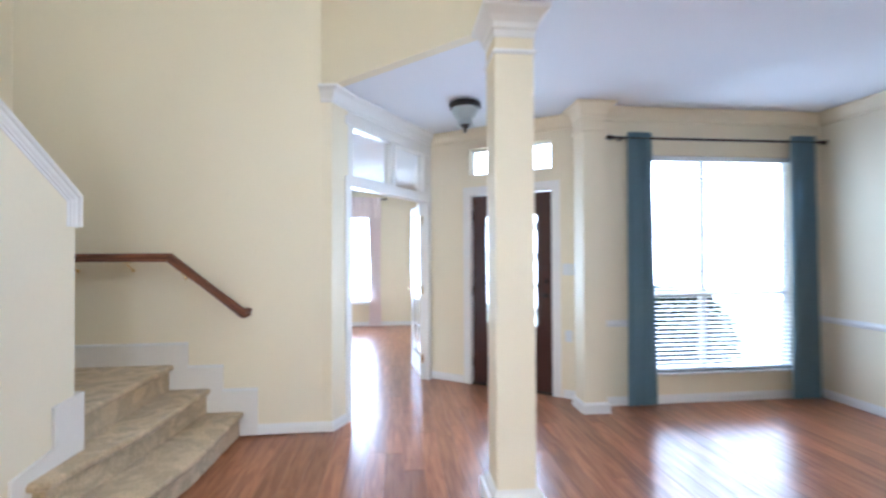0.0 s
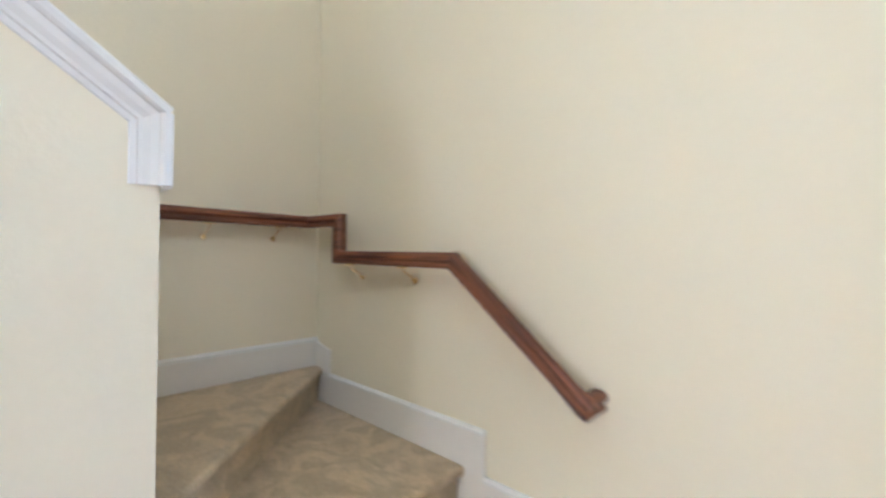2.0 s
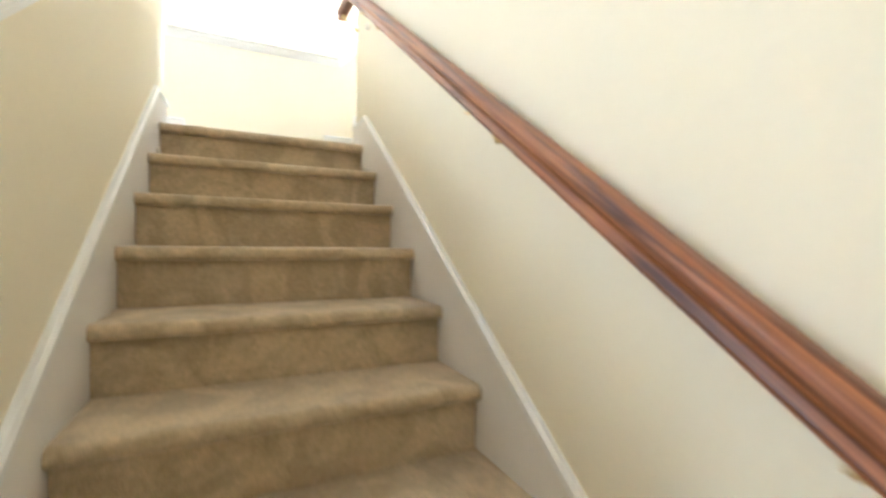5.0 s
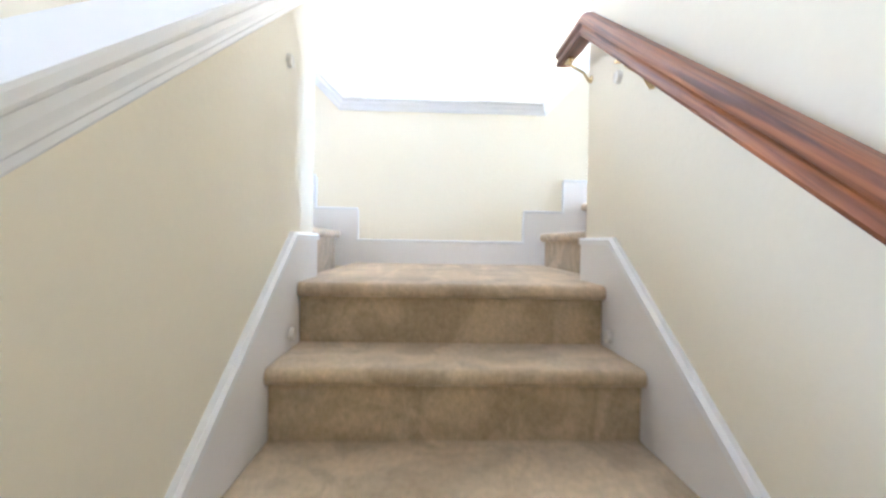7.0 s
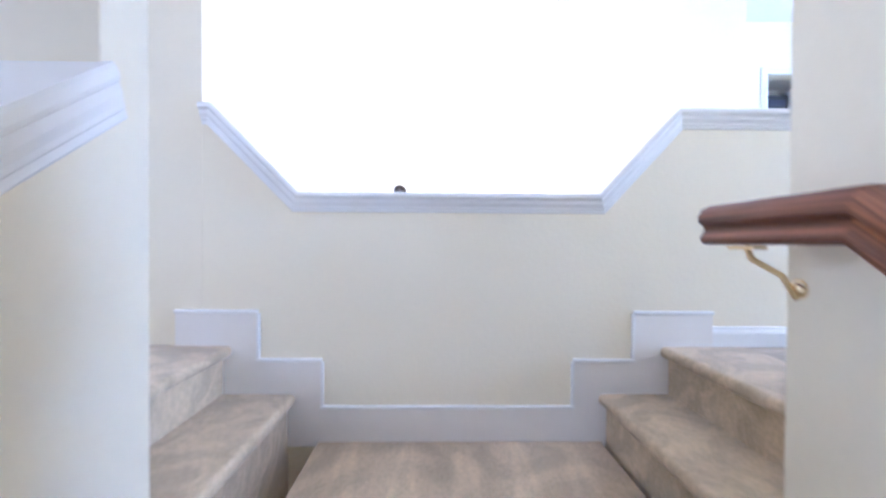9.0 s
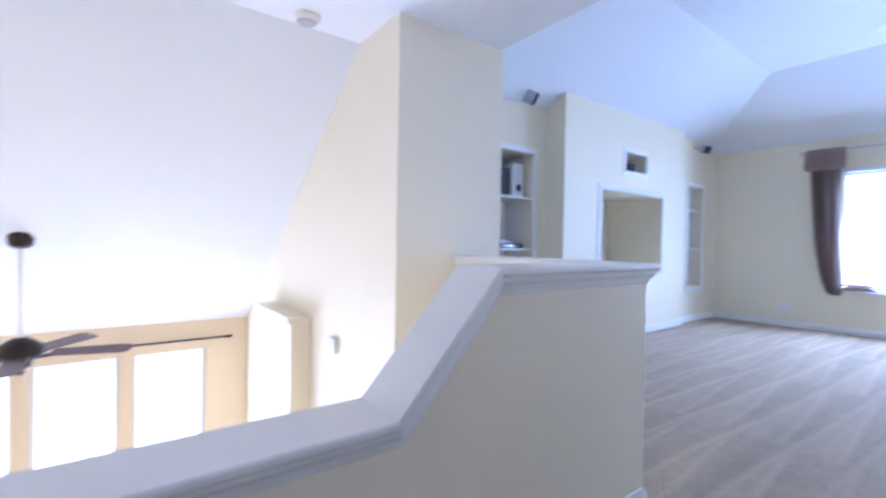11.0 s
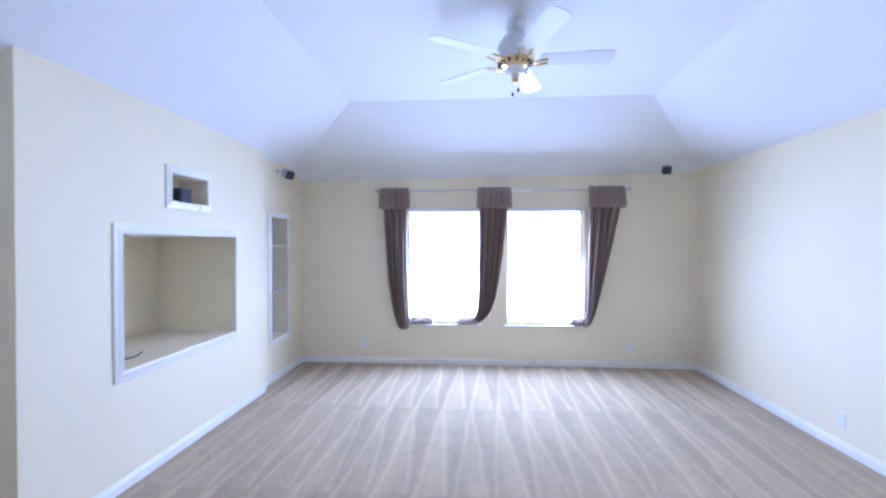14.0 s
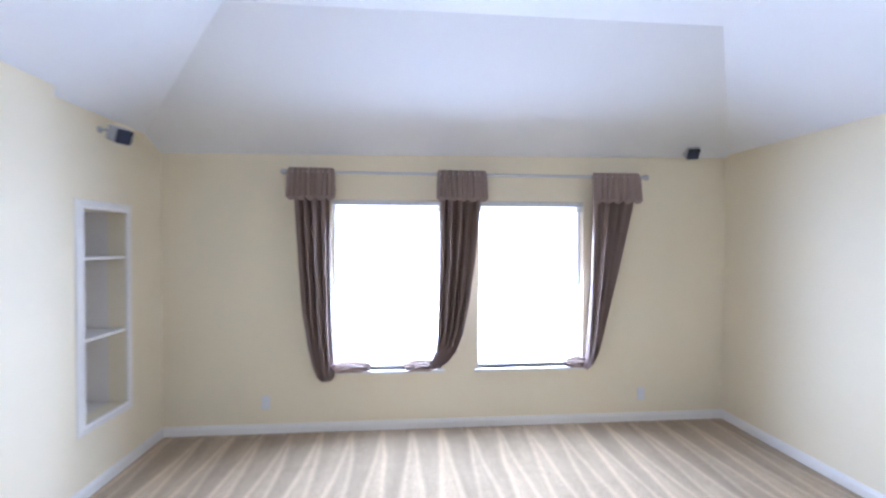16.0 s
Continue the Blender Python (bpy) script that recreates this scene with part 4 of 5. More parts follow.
for side, u in ((1, GU0 + 0.012), (-1, GU1 - 0.012)):
    for z in (0.80, 1.05, 1.37, 1.68):
        bm = bmesh.new()
        tube(bm, [(u, 0.008, z - 0.035), (u + side * 0.022, 0.008, z - 0.02), (u + side * 0.028, 0.008, z), (u + side * 0.016, 0.008, z + 0.012), (u + side * 0.008, 0.008, z + 0.002)], 0.009, 6)
        tube(bm, [(u, 0.008, z + 0.045), (u + side * 0.014, 0.008, z + 0.03), (u + side * 0.018, 0.008, z + 0.02)], 0.008, 6)
        bmesh.ops.transform(bm, matrix=MD, verts=bm.verts)
        part("iron_scroll", bm, BRONZE, door_glass, "dark wrought-iron scroll", smooth=True)
for i, (z, u) in enumerate(((1.62, 0.24), (1.60, 0.46), (1.25, 0.33), (1.22, 0.52), (0.98, 0.46), (0.80, 0.24), (0.74, 0.52), (1.45, 0.60))):
    bm = bmesh.new(); box(bm, u, 0.010, z, u + 0.04, 0.018, z + 0.007, MD)
    part("lead_line", bm, BRONZE, door_glass)
for z in (0.22, 1.0, 1.82):
    bm = bmesh.new(); box(bm, -0.022, -0.012, z - 0.05, 0.012, 0.0, z + 0.05, MD, bevel=0.002)
    part("hinge", bm, BRONZE, hinge_stile, "dark bronze hinge")
bm = bmesh.new()
lathe(bm, [(0.026, 0), (0.028, 0.008), (0.012, 0.014), (0.011, 0.035), (0.024, 0.045), (0.027, 0.058), (0.018, 0.068)], MD @ Matrix.Translation((W - 0.06, 0, 0.98)) @ Matrix.Rotation(radians(90), 4, "X"), 18)
part("knob", bm, BRONZE, lock_stile, "dark bronze door knob", smooth=True)
bm = bmesh.new(); lathe(bm, [(0.026, 0), (0.028, 0.006), (0.02, 0.014)], MD @ Matrix.Translation((W - 0.06, 0, 1.12)) @ Matrix.Rotation(radians(90), 4, "X"), 18)
part("deadbolt", bm, BRONZE, lock_stile, "dark bronze deadbolt", smooth=True)
bm = bmesh.new()
box(bm, DU0 - 0.09, -0.018, 0, DU0 - 0.012, 0.0, 2.06, MV); box(bm, DU0 + W + 0.012, -0.018, 0, DU0 + W + 0.09, 0.0, 2.06, MV)
box(bm, DU0 - 0.09, -0.020, 2.06, DU0 + W + 0.09, 0.0, 2.14, MV)
box(bm, DU0 - 0.03, 0.0, 0, DU0 - 0.004, 0.15, 2.05, MV); box(bm, DU0 + W + 0.004, 0.0, 0, DU0 + W + 0.03, 0.15, 2.05, MV); box(bm, DU0 - 0.03, 0.0, 2.048, DU0 + W + 0.03, 0.15, 2.079, MV)
structure("trim_front_door", bm, TRIM, "white casing round the front door")
bm = bmesh.new()
for q in ((-0.02, 2.27, 0.0, 2.56), (0.85, 2.27, 0.87, 2.56), (0.0, 2.27, 0.85, 2.29), (0.0, 2.54, 0.85, 2.56)):
    box(bm, DU0 + q[0], 0.08, q[1], DU0 + q[2], 0.13, q[3], MV)
structure("window_transom_frame", bm, TRIM, "white frame of the transom window")
bm = bmesh.new(); box(bm, DU0 + 0.0, 0.10, 2.29, DU0 + 0.85, 0.106, 2.54, MV)
ob = structure("window_transom", bm, GLASS, "clear transom window above the front door")
ob.visible_shadow = False
bm = bmesh.new(); box(bm, DU0 - 0.02, 0.0, -0.002, DU0 + 0.89, 0.16, 0.012, MV)
structure("trim_threshold", bm, BRONZE, "dark door threshold")

# open french door leaf in the study
leaf = thing("french_door", (0.195, 5.10, 0), "white french door standing open against the study wall", "door")
ML = frame_matrix((0.165, 5.03), (-0.10, 0.62)) @ Matrix.Translation((0, 0, 0.012))
LW, LH = 0.62, 1.975
for a, b, c, d in ((0, 0.09, 0, LH), (LW - 0.09, LW, 0, LH), (0.09, LW - 0.09, 0, 0.22), (0.09, LW - 0.09, LH - 0.10, LH)):
    bm = bmesh.new(); box(bm, a, 0, c, b, 0.036, d, ML, bevel=0.002)
    part("leaf_frame", bm, TRIM, leaf)
for i in range(5):
    z = 0.22 + i * (LH - 0.32) / 5
    if i:
        bm = bmesh.new(); box(bm, 0.09, 0.006, z - 0.01, LW - 0.09, 0.030, z + 0.01, ML)
        part("muntin", bm, TRIM, leaf)
    for j in range(2):
        u = 0.09 + j * (LW - 0.18) / 2
        bm = bmesh.new(); box(bm, u + 0.005, 0.016, z + 0.01, u + (LW - 0.18) / 2 - 0.005, 0.020, z + (LH - 0.32) / 5 - 0.01, ML)
        part("pane", bm, GLASS, leaf).visible_shadow = False
bm = bmesh.new(); box(bm, LW / 2 - 0.01, 0.006, 0.22, LW / 2 + 0.01, 0.030, LH - 0.1, ML)
part("muntin", bm, TRIM, leaf)
for z in (0.22, 1.0, 1.78):
    bm = bmesh.new(); box(bm, -0.035, 0.0, z - 0.05, 0.004, 0.044, z + 0.05, ML, bevel=0.003)
    part("hinge", bm, BRASS, leaf, "bright brass hinge")
bm = bmesh.new(); tube(bm, [(LW - 0.05, 0.036, 0.98), (LW - 0.05, 0.08, 0.98), (LW - 0.15, 0.085, 0.98)], 0.009); bmesh.ops.transform(bm, matrix=ML, verts=bm.verts)
part("lever", bm, BRASS, leaf, "brass lever handle", smooth=True)

# entry ceiling lamp
lamp = thing("ceiling_lamp", (0.466, 3.89, C1), "dark bronze semi-flush ceiling lamp with glass bell", "ceiling lamp")
MLp = Matrix.Translation((0.466, 3.89, C1)) @ Matrix.Diagonal((0.80, 0.80, 1, 1)) @ Matrix.Translation((0, 0, -C1))
bm = bmesh.new(); lathe(bm, [(0.075, C1), (0.17, C1 - 0.004), (0.18, C1 - 0.02), (0.172, C1 - 0.045), (0.15, C1 - 0.052), (0.06, C1 - 0.05)], MLp, 28)
part("canopy", bm, BRONZE, lamp, smooth=True)
bm = bmesh.new(); lathe(bm, [(0.150, C1 - 0.054), (0.146, C1 - 0.09), (0.112, C1 - 0.13), (0.078, C1 - 0.155), (0.074, C1 - 0.152), (0.108, C1 - 0.126), (0.141, C1 - 0.088), (0.145, C1 - 0.054)], MLp, 28)
part("bell_shade", bm, SHADE, lamp, "pale green seeded glass bell", smooth=True)
bm = bmesh.new(); lathe(bm, [(0.070, C1 - 0.156), (0.082, C1 - 0.185), (0.108, C1 - 0.205), (0.106, C1 - 0.209), (0.078, C1 - 0.19), (0.066, C1 - 0.158)], MLp, 28)
part("lower_shade", bm, SHADE, lamp, "clear flared glass", smooth=True)
bm = bmesh.new(); lathe(bm, [(0.012, C1 - 0.05), (0.014, C1 - 0.17), (0.05, C1 - 0.18), (0.052, C1 - 0.20), (0.030, C1 - 0.225), (0.018, C1 - 0.235), (0.022, C1 - 0.248), (0.008, C1 - 0.265)], MLp, 20)
part("finial", bm, BRONZE, lamp, "dark bronze finial", smooth=True)

# switch plates on the entry wall
def plate(name, m, w, h, label, cat, slots):
    t = thing(name, m.translation, label, cat, "wall plates")
    bm = bmesh.new(); box(bm, -w / 2, -0.006, -h / 2, w / 2, 0.0, h / 2, m, bevel=0.0025)
    face = part("plate", bm, WHITEPL, t)
    for dx, dz, sw, sh in slots:
        bm = bmesh.new(); box(bm, dx - sw / 2, -0.010, dz - sh / 2, dx + sw / 2, -0.005, dz + sh / 2, m, bevel=0.001)
        part("rocker" if "switch" in name else "socket", bm, WHITEPL, face)
    return t
plate("light_switch", MV @ Matrix.Translation((1.542, -0.001, 1.257)), 0.115, 0.115, "white double light switch on the cream wall", "light switch", ((-0.025, 0, 0.033, 0.066), (0.025, 0, 0.033, 0.066)))
plate("power_outlet", MV @ Matrix.Translation((1.542, -0.001, 0.605)), 0.07, 0.115, "white power outlet on the cream entry wall", "power outlet", ((0, 0.025, 0.034, 0.03), (0, -0.025, 0.034, 0.03)))


# ---- cloth ----
def drape(name, parent, mat, axis_m, rows, folds, depth, thick=0.012, n=64, label=""):
    """Hanging cloth: rows of (z, left, right, out) in the local plane, with folds; closed front and back."""
    bm = bmesh.new()
    rings = []
    for k, (z, l, r, o) in enumerate(rows):
        front, back = [], []
        for i in range(n + 1):
            s = i / n
            ph = s * folds * 2 * math.pi
            w = depth * (0.6 * math.sin(ph) + 0.28 * math.sin(2.3 * ph + 1.1 + 0.15 * k) + 0.12 * math.sin(4.1 * ph + k * 0.3))
            front.append((l + (r - l) * s, -(o + w), z))
            back.append((l + (r - l) * s, -(o + w) + thick, z))
        rings.append([bm.verts.new(axis_m @ Vector(p)) for p in front + back[::-1]])
    m = 2 * (n + 1)
    for a, b in zip(rings, rings[1:]):
        for j in range(m):
            bm.faces.new((a[j], a[(j + 1) % m], b[(j + 1) % m], b[j]))
    for rg in (rings[0], rings[-1]):
        for i in range(n):
            bm.faces.new((rg[i], rg[i + 1], rg[m - 2 - i], rg[m - 1 - i]))
    return part(name, bm, mat, parent, label, smooth=True)


def rod(place, m, u0, u1, z, out, r, mat, label, knob):
    t = thing("curtain_rod", place, label, "curtain rod")
    bm = bmesh.new(); tube(bm, [m @ Vector((u0, -out, z)), m @ Vector((u1, -out, z))], r, 12)
    pole = part("pole", bm, mat, t, smooth=True)
    for u, s in ((u0, -1), (u1, 1)):
        bm = bmesh.new()
        lathe(bm, [(r * 1.2, 0), (r * 1.5, 0.01), (r * 0.9, 0.02), (r * knob, 0.035), (r * knob * 1.1, 0.055), (r * 0.7, 0.075)], m @ Matrix.Translation((u, -out, z)) @ Matrix.Rotation(radians(90 * s), 4, "Y"), 16)
        part("finial", bm, mat, pole, smooth=True)
        bm = bmesh.new(); box(bm, u - s * 0.08 - 0.006, -out - 0.008, z - 0.014, u - s * 0.08 + 0.006, -0.001, z - 0.002, m)
        part("bracket", bm, mat, t)
    return t


# ---- dining window ----
MW = frame_matrix((0, 3.93), (1, 0))
win = thing("window_1", (2.97, 3.98, 0.29), "tall white-framed dining window with open blinds", "window", kind="structure")
def window_parts(win, m, u0, u1, z0, z1, mullions, rails, deep=0.10, sill=True, f=0.035):
    for a, b, c, d in ((u0, u0 + f, z0, z1), (u1 - f, u1, z0, z1), (u0 + f, u1 - f, z0, z0 + f), (u0 + f, u1 - f, z1 - f, z1)):
        bm = bmesh.new(); box(bm, a, deep - 0.03, c, b, deep + 0.03, d, m, bevel=0.003)
        part("window_frame", bm, TRIM, win)
    for u, w in mullions:
        bm = bmesh.new(); box(bm, u - w / 2, deep - 0.025, z0 + f, u + w / 2, deep + 0.025, z1 - f, m)
        part("mullion", bm, TRIM, win)
    for z, w in rails:
        bm = bmesh.new(); box(bm, u0 + f, deep - 0.022, z - w / 2, u1 - f, deep + 0.022, z + w / 2, m)
        part("meeting_rail", bm, TRIM, win)
    bm = bmesh.new(); box(bm, u0 + f, deep + 0.004, z0 + f, u1 - f, deep + 0.010, z1 - f, m)
    part("pane", bm, GLASS, win).visible_shadow = False
    if sill:
        bm = bmesh.new(); box(bm, u0 - 0.03, -0.04, z0 - 0.022, u1 + 0.03, deep - 0.03, z0, m, bevel=0.004)
        part("window_sill", bm, TRIM, win)
window_parts(win, MW, 2.22, 3.72, 0.29, 2.34, [(2.82, 0.05)], [(1.02, 0.045)])
blind = thing("window_blind", (2.97, 3.97, 2.32), "white slatted blind with its slats tilted open", "blind")
bm = bmesh.new(); box(bm, 2.225, 0.005, 2.29, 3.715, 0.055, 2.335, MW, bevel=0.003)
part("head_rail", bm, WHITEPL, blind)
for i in range(48):
    z = 0.335 + i * 0.0408
    bm = bmesh.new(); box(bm, 2.235, -0.022, -0.0012, 3.705, 0.022, 0.0012, MW @ Matrix.Translation((0, 0.030, z)) @ Matrix.Rotation(radians(6), 4, "X"))
    part("slat", bm, WHITEPL, blind)
bm = bmesh.new(); box(bm, 2.235, 0.012, 0.30, 3.705, 0.048, 0.318, MW, bevel=0.003)
part("bottom_rail", bm, WHITEPL, blind)
for u in (2.40, 2.79, 3.25, 3.58):
    bm = bmesh.new(); box(bm, u - 0.001, 0.004, 0.31, u + 0.001, 0.006, 2.30, MW)
    part("ladder_cord", bm, WHITEPL, blind)
rod((1.9, 3.86, 2.47), MW, 1.84, 3.93, 2.475, 0.075, 0.011, BRONZE, "dark bronze curtain rod above the dining window", 2.0)
for l, r in ((1.955, 2.215), (3.60, 3.89)):
    t = thing("curtain", ((l + r) / 2, 3.86, 0.0), "long teal-blue curtain hanging to the floor", "curtain", "teal curtains")
    rows = [(2.53, l + 0.02, r - 0.02, 0.075), (2.44, l + 0.015, r - 0.015, 0.075), (1.6, l + 0.005, r - 0.005, 0.080), (0.8, l, r, 0.085), (0.02, l - 0.01, r + 0.015, 0.09)]
    drape("cloth", t, TEAL, MW, rows, 4, 0.030, n=56)

# ---- unseen window added high in the tall hall to light the stairs ----
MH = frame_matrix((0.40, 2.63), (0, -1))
hw = thing("window_10", (0.50, 1.0, 3.55), "unseen white-framed window added high in the tall hall for light", "window", kind="structure")
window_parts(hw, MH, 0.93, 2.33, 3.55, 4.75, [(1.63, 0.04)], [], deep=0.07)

# ---- study window ----
MS = frame_matrix((0, 8.75), (1, 0))
sw = thing("window_2", (-1.25, 8.80, 0.45), "bright study window behind sheer curtains", "window", kind="structure")
window_parts(sw, MS, -1.95, -0.55, 0.45, 2.35, [(-1.25, 0.05)], [(1.4, 0.04)])
rod((-1.2, 8.68, 2.50), MS, -2.2, -0.42, 2.50, 0.07, 0.010, BRONZE, "dark curtain rod in the study", 1.8)
t = thing("sheer_curtain", (-0.62, 8.68, 0.02), "pale pink sheer curtain with a ruffled top", "curtain", "sheer curtains")
drape("cloth", t, SHEER, MS, [(2.52, -0.74, -0.46, 0.07), (1.9, -0.70, -0.47, 0.07), (0.9, -0.68, -0.48, 0.07), (0.02, -0.70, -0.46, 0.07)], 4, 0.025, 0.004, n=60)
t = thing("sheer_valance", (-1.2, 8.66, 2.2), "pale pink ruffled sheer valance", "valance", "sheer curtains")
drape("cloth", t, SHEER, MS, [(2.53, -2.1, -0.46, 0.10), (2.35, -2.1, -0.46, 0.11), (2.12, -2.1, -0.46, 0.12)], 16, 0.025, 0.004, n=150)

# shrub outside the dining window
rs = random.Random(11)
shrub = thing("shrub", (3.45, 5.6, -0.3), "low dark green shrub outside the dining window", "shrub")
bm = bmesh.new()
for i in range(7):
    a = i * 0.9
    tube(bm, [(3.45 + 0.05 * math.cos(a), 5.6 + 0.05 * math.sin(a), -0.31), (3.45 + 0.25 * math.cos(a), 5.6 + 0.2 * math.sin(a), 0.15), (3.45 + 0.45 * math.cos(a), 5.6 + 0.3 * math.sin(a), 0.65)], 0.012, 6)
part("stems", bm, BLADEDARK, shrub)
bm = bmesh.new()
for i in range(3800):
    a, h = rs.random() * 2 * math.pi, rs.random()
    rr = math.sqrt(rs.random()) * (0.95 - 0.42 * h) * (1 + 0.25 * math.sin(3 * a + 5 * h))
    c = Vector((3.45 + rr * math.cos(a), 5.6 + rr * 0.7 * math.sin(a), -0.2 + 1.12 * h))
    m = Matrix.Translation(c) @ Euler((rs.random() * 3, rs.random() * 3, rs.random() * 6)).to_matrix().to_4x4()
    w = 0.026 + 0.022 * rs.random()
    vs = [bm.verts.new(m @ Vector(q)) for q in ((-w * 2, 0, 0), (0, -w, 0.006), (w * 2, 0, 0), (0, w, 0.006))]
    bm.faces.new(vs)
part("leaves", bm, LEAF, shrub)

# ---- upper room: niches ----
def casing(name, m, u0, u1, z0, z1, w, label, mat=TRIM):
    """Mitred picture-frame casing round an opening in the local plane."""
    bm = bmesh.new()
    prof = [(0, 0), (0.0, 0.016), (0.012, 0.022), (w * 0.45, 0.018), (w * 0.6, 0.014), (w * 0.9, 0.012), (w, 0.007), (w, 0)]
    corners = [(u0, z0), (u1, z0), (u1, z1), (u0, z1)]
    n = len(prof)
    rings = []
    for (u, z), (su, sz) in zip(corners, ((-1, -1), (1, -1), (1, 1), (-1, 1))):
        rings.append([bm.verts.new(m @ Vector((u + su * a, -b, z + sz * a))) for a, b in prof])
    for i in range(4):
        r0, r1 = rings[i], rings[(i + 1) % 4]
        for j in range(n):
            bm.faces.new((r0[j], r0[(j + 1) % n], r1[(j + 1) % n], r1[j]))
    return structure(name, bm, mat, label)


MSA = frame_matrix((0, GY0), (-1, 0))      # local x runs towards -x, local -y points into the room
MSB = frame_matrix((0, YB), (-1, 0))
MSC = frame_matrix((0, YR2), (-1, 0))
casing("trim_media_niche", MSB, 6.65, 7.905, 3.79, 4.645, 0.068, "white moulded frame round the media niche")
casing("trim_small_niche", MSB, 7.09, 7.505, 4.895, 5.10, 0.055, "white moulded frame round the small niche")
casing("trim_shelf_niche_a", MSA, 5.36, 5.85, 3.43, 4.94, 0.058, "white frame round the shelved niche")
casing("trim_shelf_niche_b", MSC, 8.76, 9.185, 3.51, 4.885, 0.058, "white frame round the shelved niche")


def shelf(x0, x1, y0, depth, z):
    bm = bmesh.new(); box(bm, x0 + 0.001, y0 - depth + 0.001, z - 0.02, x1 - 0.001, y0 - 0.004, z, bevel=0.003)
    t = tagged(part("niche_shelf", bm, TRIM), "white painted shelf board in the wall niche", "shelf", "niche shelves")
    return t


for z in (4.515, 4.015):
    shelf(-5.85, -5.36, GY0, 0.36, z)
for z in (4.575, 4.05):
    shelf(-9.185, -8.76, YR2, 0.34, z)

# things on the shelves
sp = thing("bookshelf_speaker", (-5.73, -3.50, 4.515), "white box speaker with a dark round port", "speaker")
bm = bmesh.new(); box(bm, -5.80, -3.62, 4.5152, -5.66, -3.39, 4.845, bevel=0.008)
part("cabinet", bm, WHITEPL, sp)
bm = bmesh.new(); lathe(bm, [(0.036, 0), (0.036, 0.004), (0.030, 0.005), (0.026, 0.001)], Matrix.Translation((-5.735, -3.3895, 4.61)) @ Matrix.Rotation(radians(-90), 4, "X"), 20)
part("port", bm, BLACK, sp, "dark round port")
bm = bmesh.new(); box(bm, -5.775, -3.391, 4.80, -5.72, -3.388, 4.804)
part("badge", bm, GREYPL, sp)
am = thing("amplifier", (-5.50, -3.52, 4.515), "black audio amplifier on the niche shelf", "amplifier")
bm = bmesh.new(); box(bm, -5.645, -3.64, 4.5152, -5.38, -3.42, 4.80, bevel=0.006)
part("case", bm, BLACK, am)
bm = bmesh.new(); box(bm, -5.62, -3.424, 4.70, -5.42, -3.417, 4.76, bevel=0.002)
part("display", bm, CLOTHGRILLE, am, "dark display strip")
bm = bmesh.new(); lathe(bm, [(0.022, 0), (0.022, 0.02), (0.016, 0.024)], Matrix.Translation((-5.46, -3.42, 4.60)) @ Matrix.Rotation(radians(-90), 4, "X"), 20)
part("dial", bm, GREYPL, am)
for nm, x0, x1, y0, y1, z0, h, mat, lb in (("disc_player", -5.80, -5.40, -3.63, -3.38, 4.0152, 0.045, BLACK, "slim black disc player on the niche shelf"),
                                           ("set_top_box", -5.76, -5.42, -3.62, -3.42, 4.0606, 0.035, GREYPL, "flat grey set-top box on the disc player")):
    t = thing(nm, ((x0 + x1) / 2, (y0 + y1) / 2, z0), lb, nm.replace("_", " "))
    bm = bmesh.new(); box(bm, x0, y0, z0, x1, y1, z0 + h, bevel=0.004)
    part("case", bm, mat, t)
    bm = bmesh.new(); box(bm, x0 + 0.03, y1 - 0.002, z0 + h * 0.4, x1 - 0.12, y1 + 0.002, z0 + h * 0.65)
    part("slot", bm, STEEL, t)


def cable(name, pts, r, mat, label):
    bm = bmesh.new()
    P = [Vector(p) for p in pts]
    fine = []
    for i in range(len(P) - 1):
        p0, p1, p2, p3 = P[max(i - 1, 0)], P[i], P[i + 1], P[min(i + 2, len(P) - 1)]
        for k in range(5):
            s = k / 5
            fine.append(0.5 * ((2 * p1) + (p2 - p0) * s + (2 * p0 - 5 * p1 + 4 * p2 - p3) * s * s + (3 * p1 - p0 - 3 * p2 + p3) * s ** 3))
    fine.append(P[-1])
    tube(bm, fine, r, 6)
    return tagged(part(name, bm, mat, smooth=True), label, "cable")


cable("cable", [(-5.52, -3.60, 4.10), (-5.62, -3.63, 4.13), (-5.70, -3.63, 4.19), (-5.66, -3.64, 4.24), (-5.60, -3.66, 4.26)], 0.004, BLACK, "thin black cable curling behind the disc player")
cable("cable", [(-6.662, -3.24, 3.795), (-6.75, -3.22, 3.797), (-6.86, -3.27, 3.796), (-6.96, -3.24, 3.798), (-7.10, -3.30, 3.796)], 0.005, BLACK, "black power cable lying in the media niche")
cable("cable", [(-6.67, -3.26, 3.797), (-6.78, -3.29, 3.797), (-6.88, -3.25, 3.806), (-6.75, -3.215, 3.797)], 0.004, BLACK, "black power cable lying in the media niche")
cable("cable", [(-7.13, -3.16, 4.90), (-7.16, -3.07, 4.90), (-7.18, -3.035, 4.865), (-7.26, -3.035, 4.835), (-7.33, -3.035, 4.815), (-7.38, -3.035, 4.845), (-7.40, -3.05, 4.885)], 0.0035, WHITEPL, "thin white wire drooping from the small niche")
cs = thing("centre_speaker", (-7.33, -3.20, 4.895), "small dark grey speaker in the framed niche", "speaker")
bm = bmesh.new(); box(bm, -7.395, -3.28, 4.8952, -7.265, -3.12, 5.015, bevel=0.008)
part("cabinet", bm, BLACK, cs)
bm = bmesh.new(); box(bm, -7.385, -3.122, 4.903, -7.275, -3.112, 5.007, bevel=0.004)
part("grille", bm, CLOTHGRILLE, cs, "dark cloth grille")


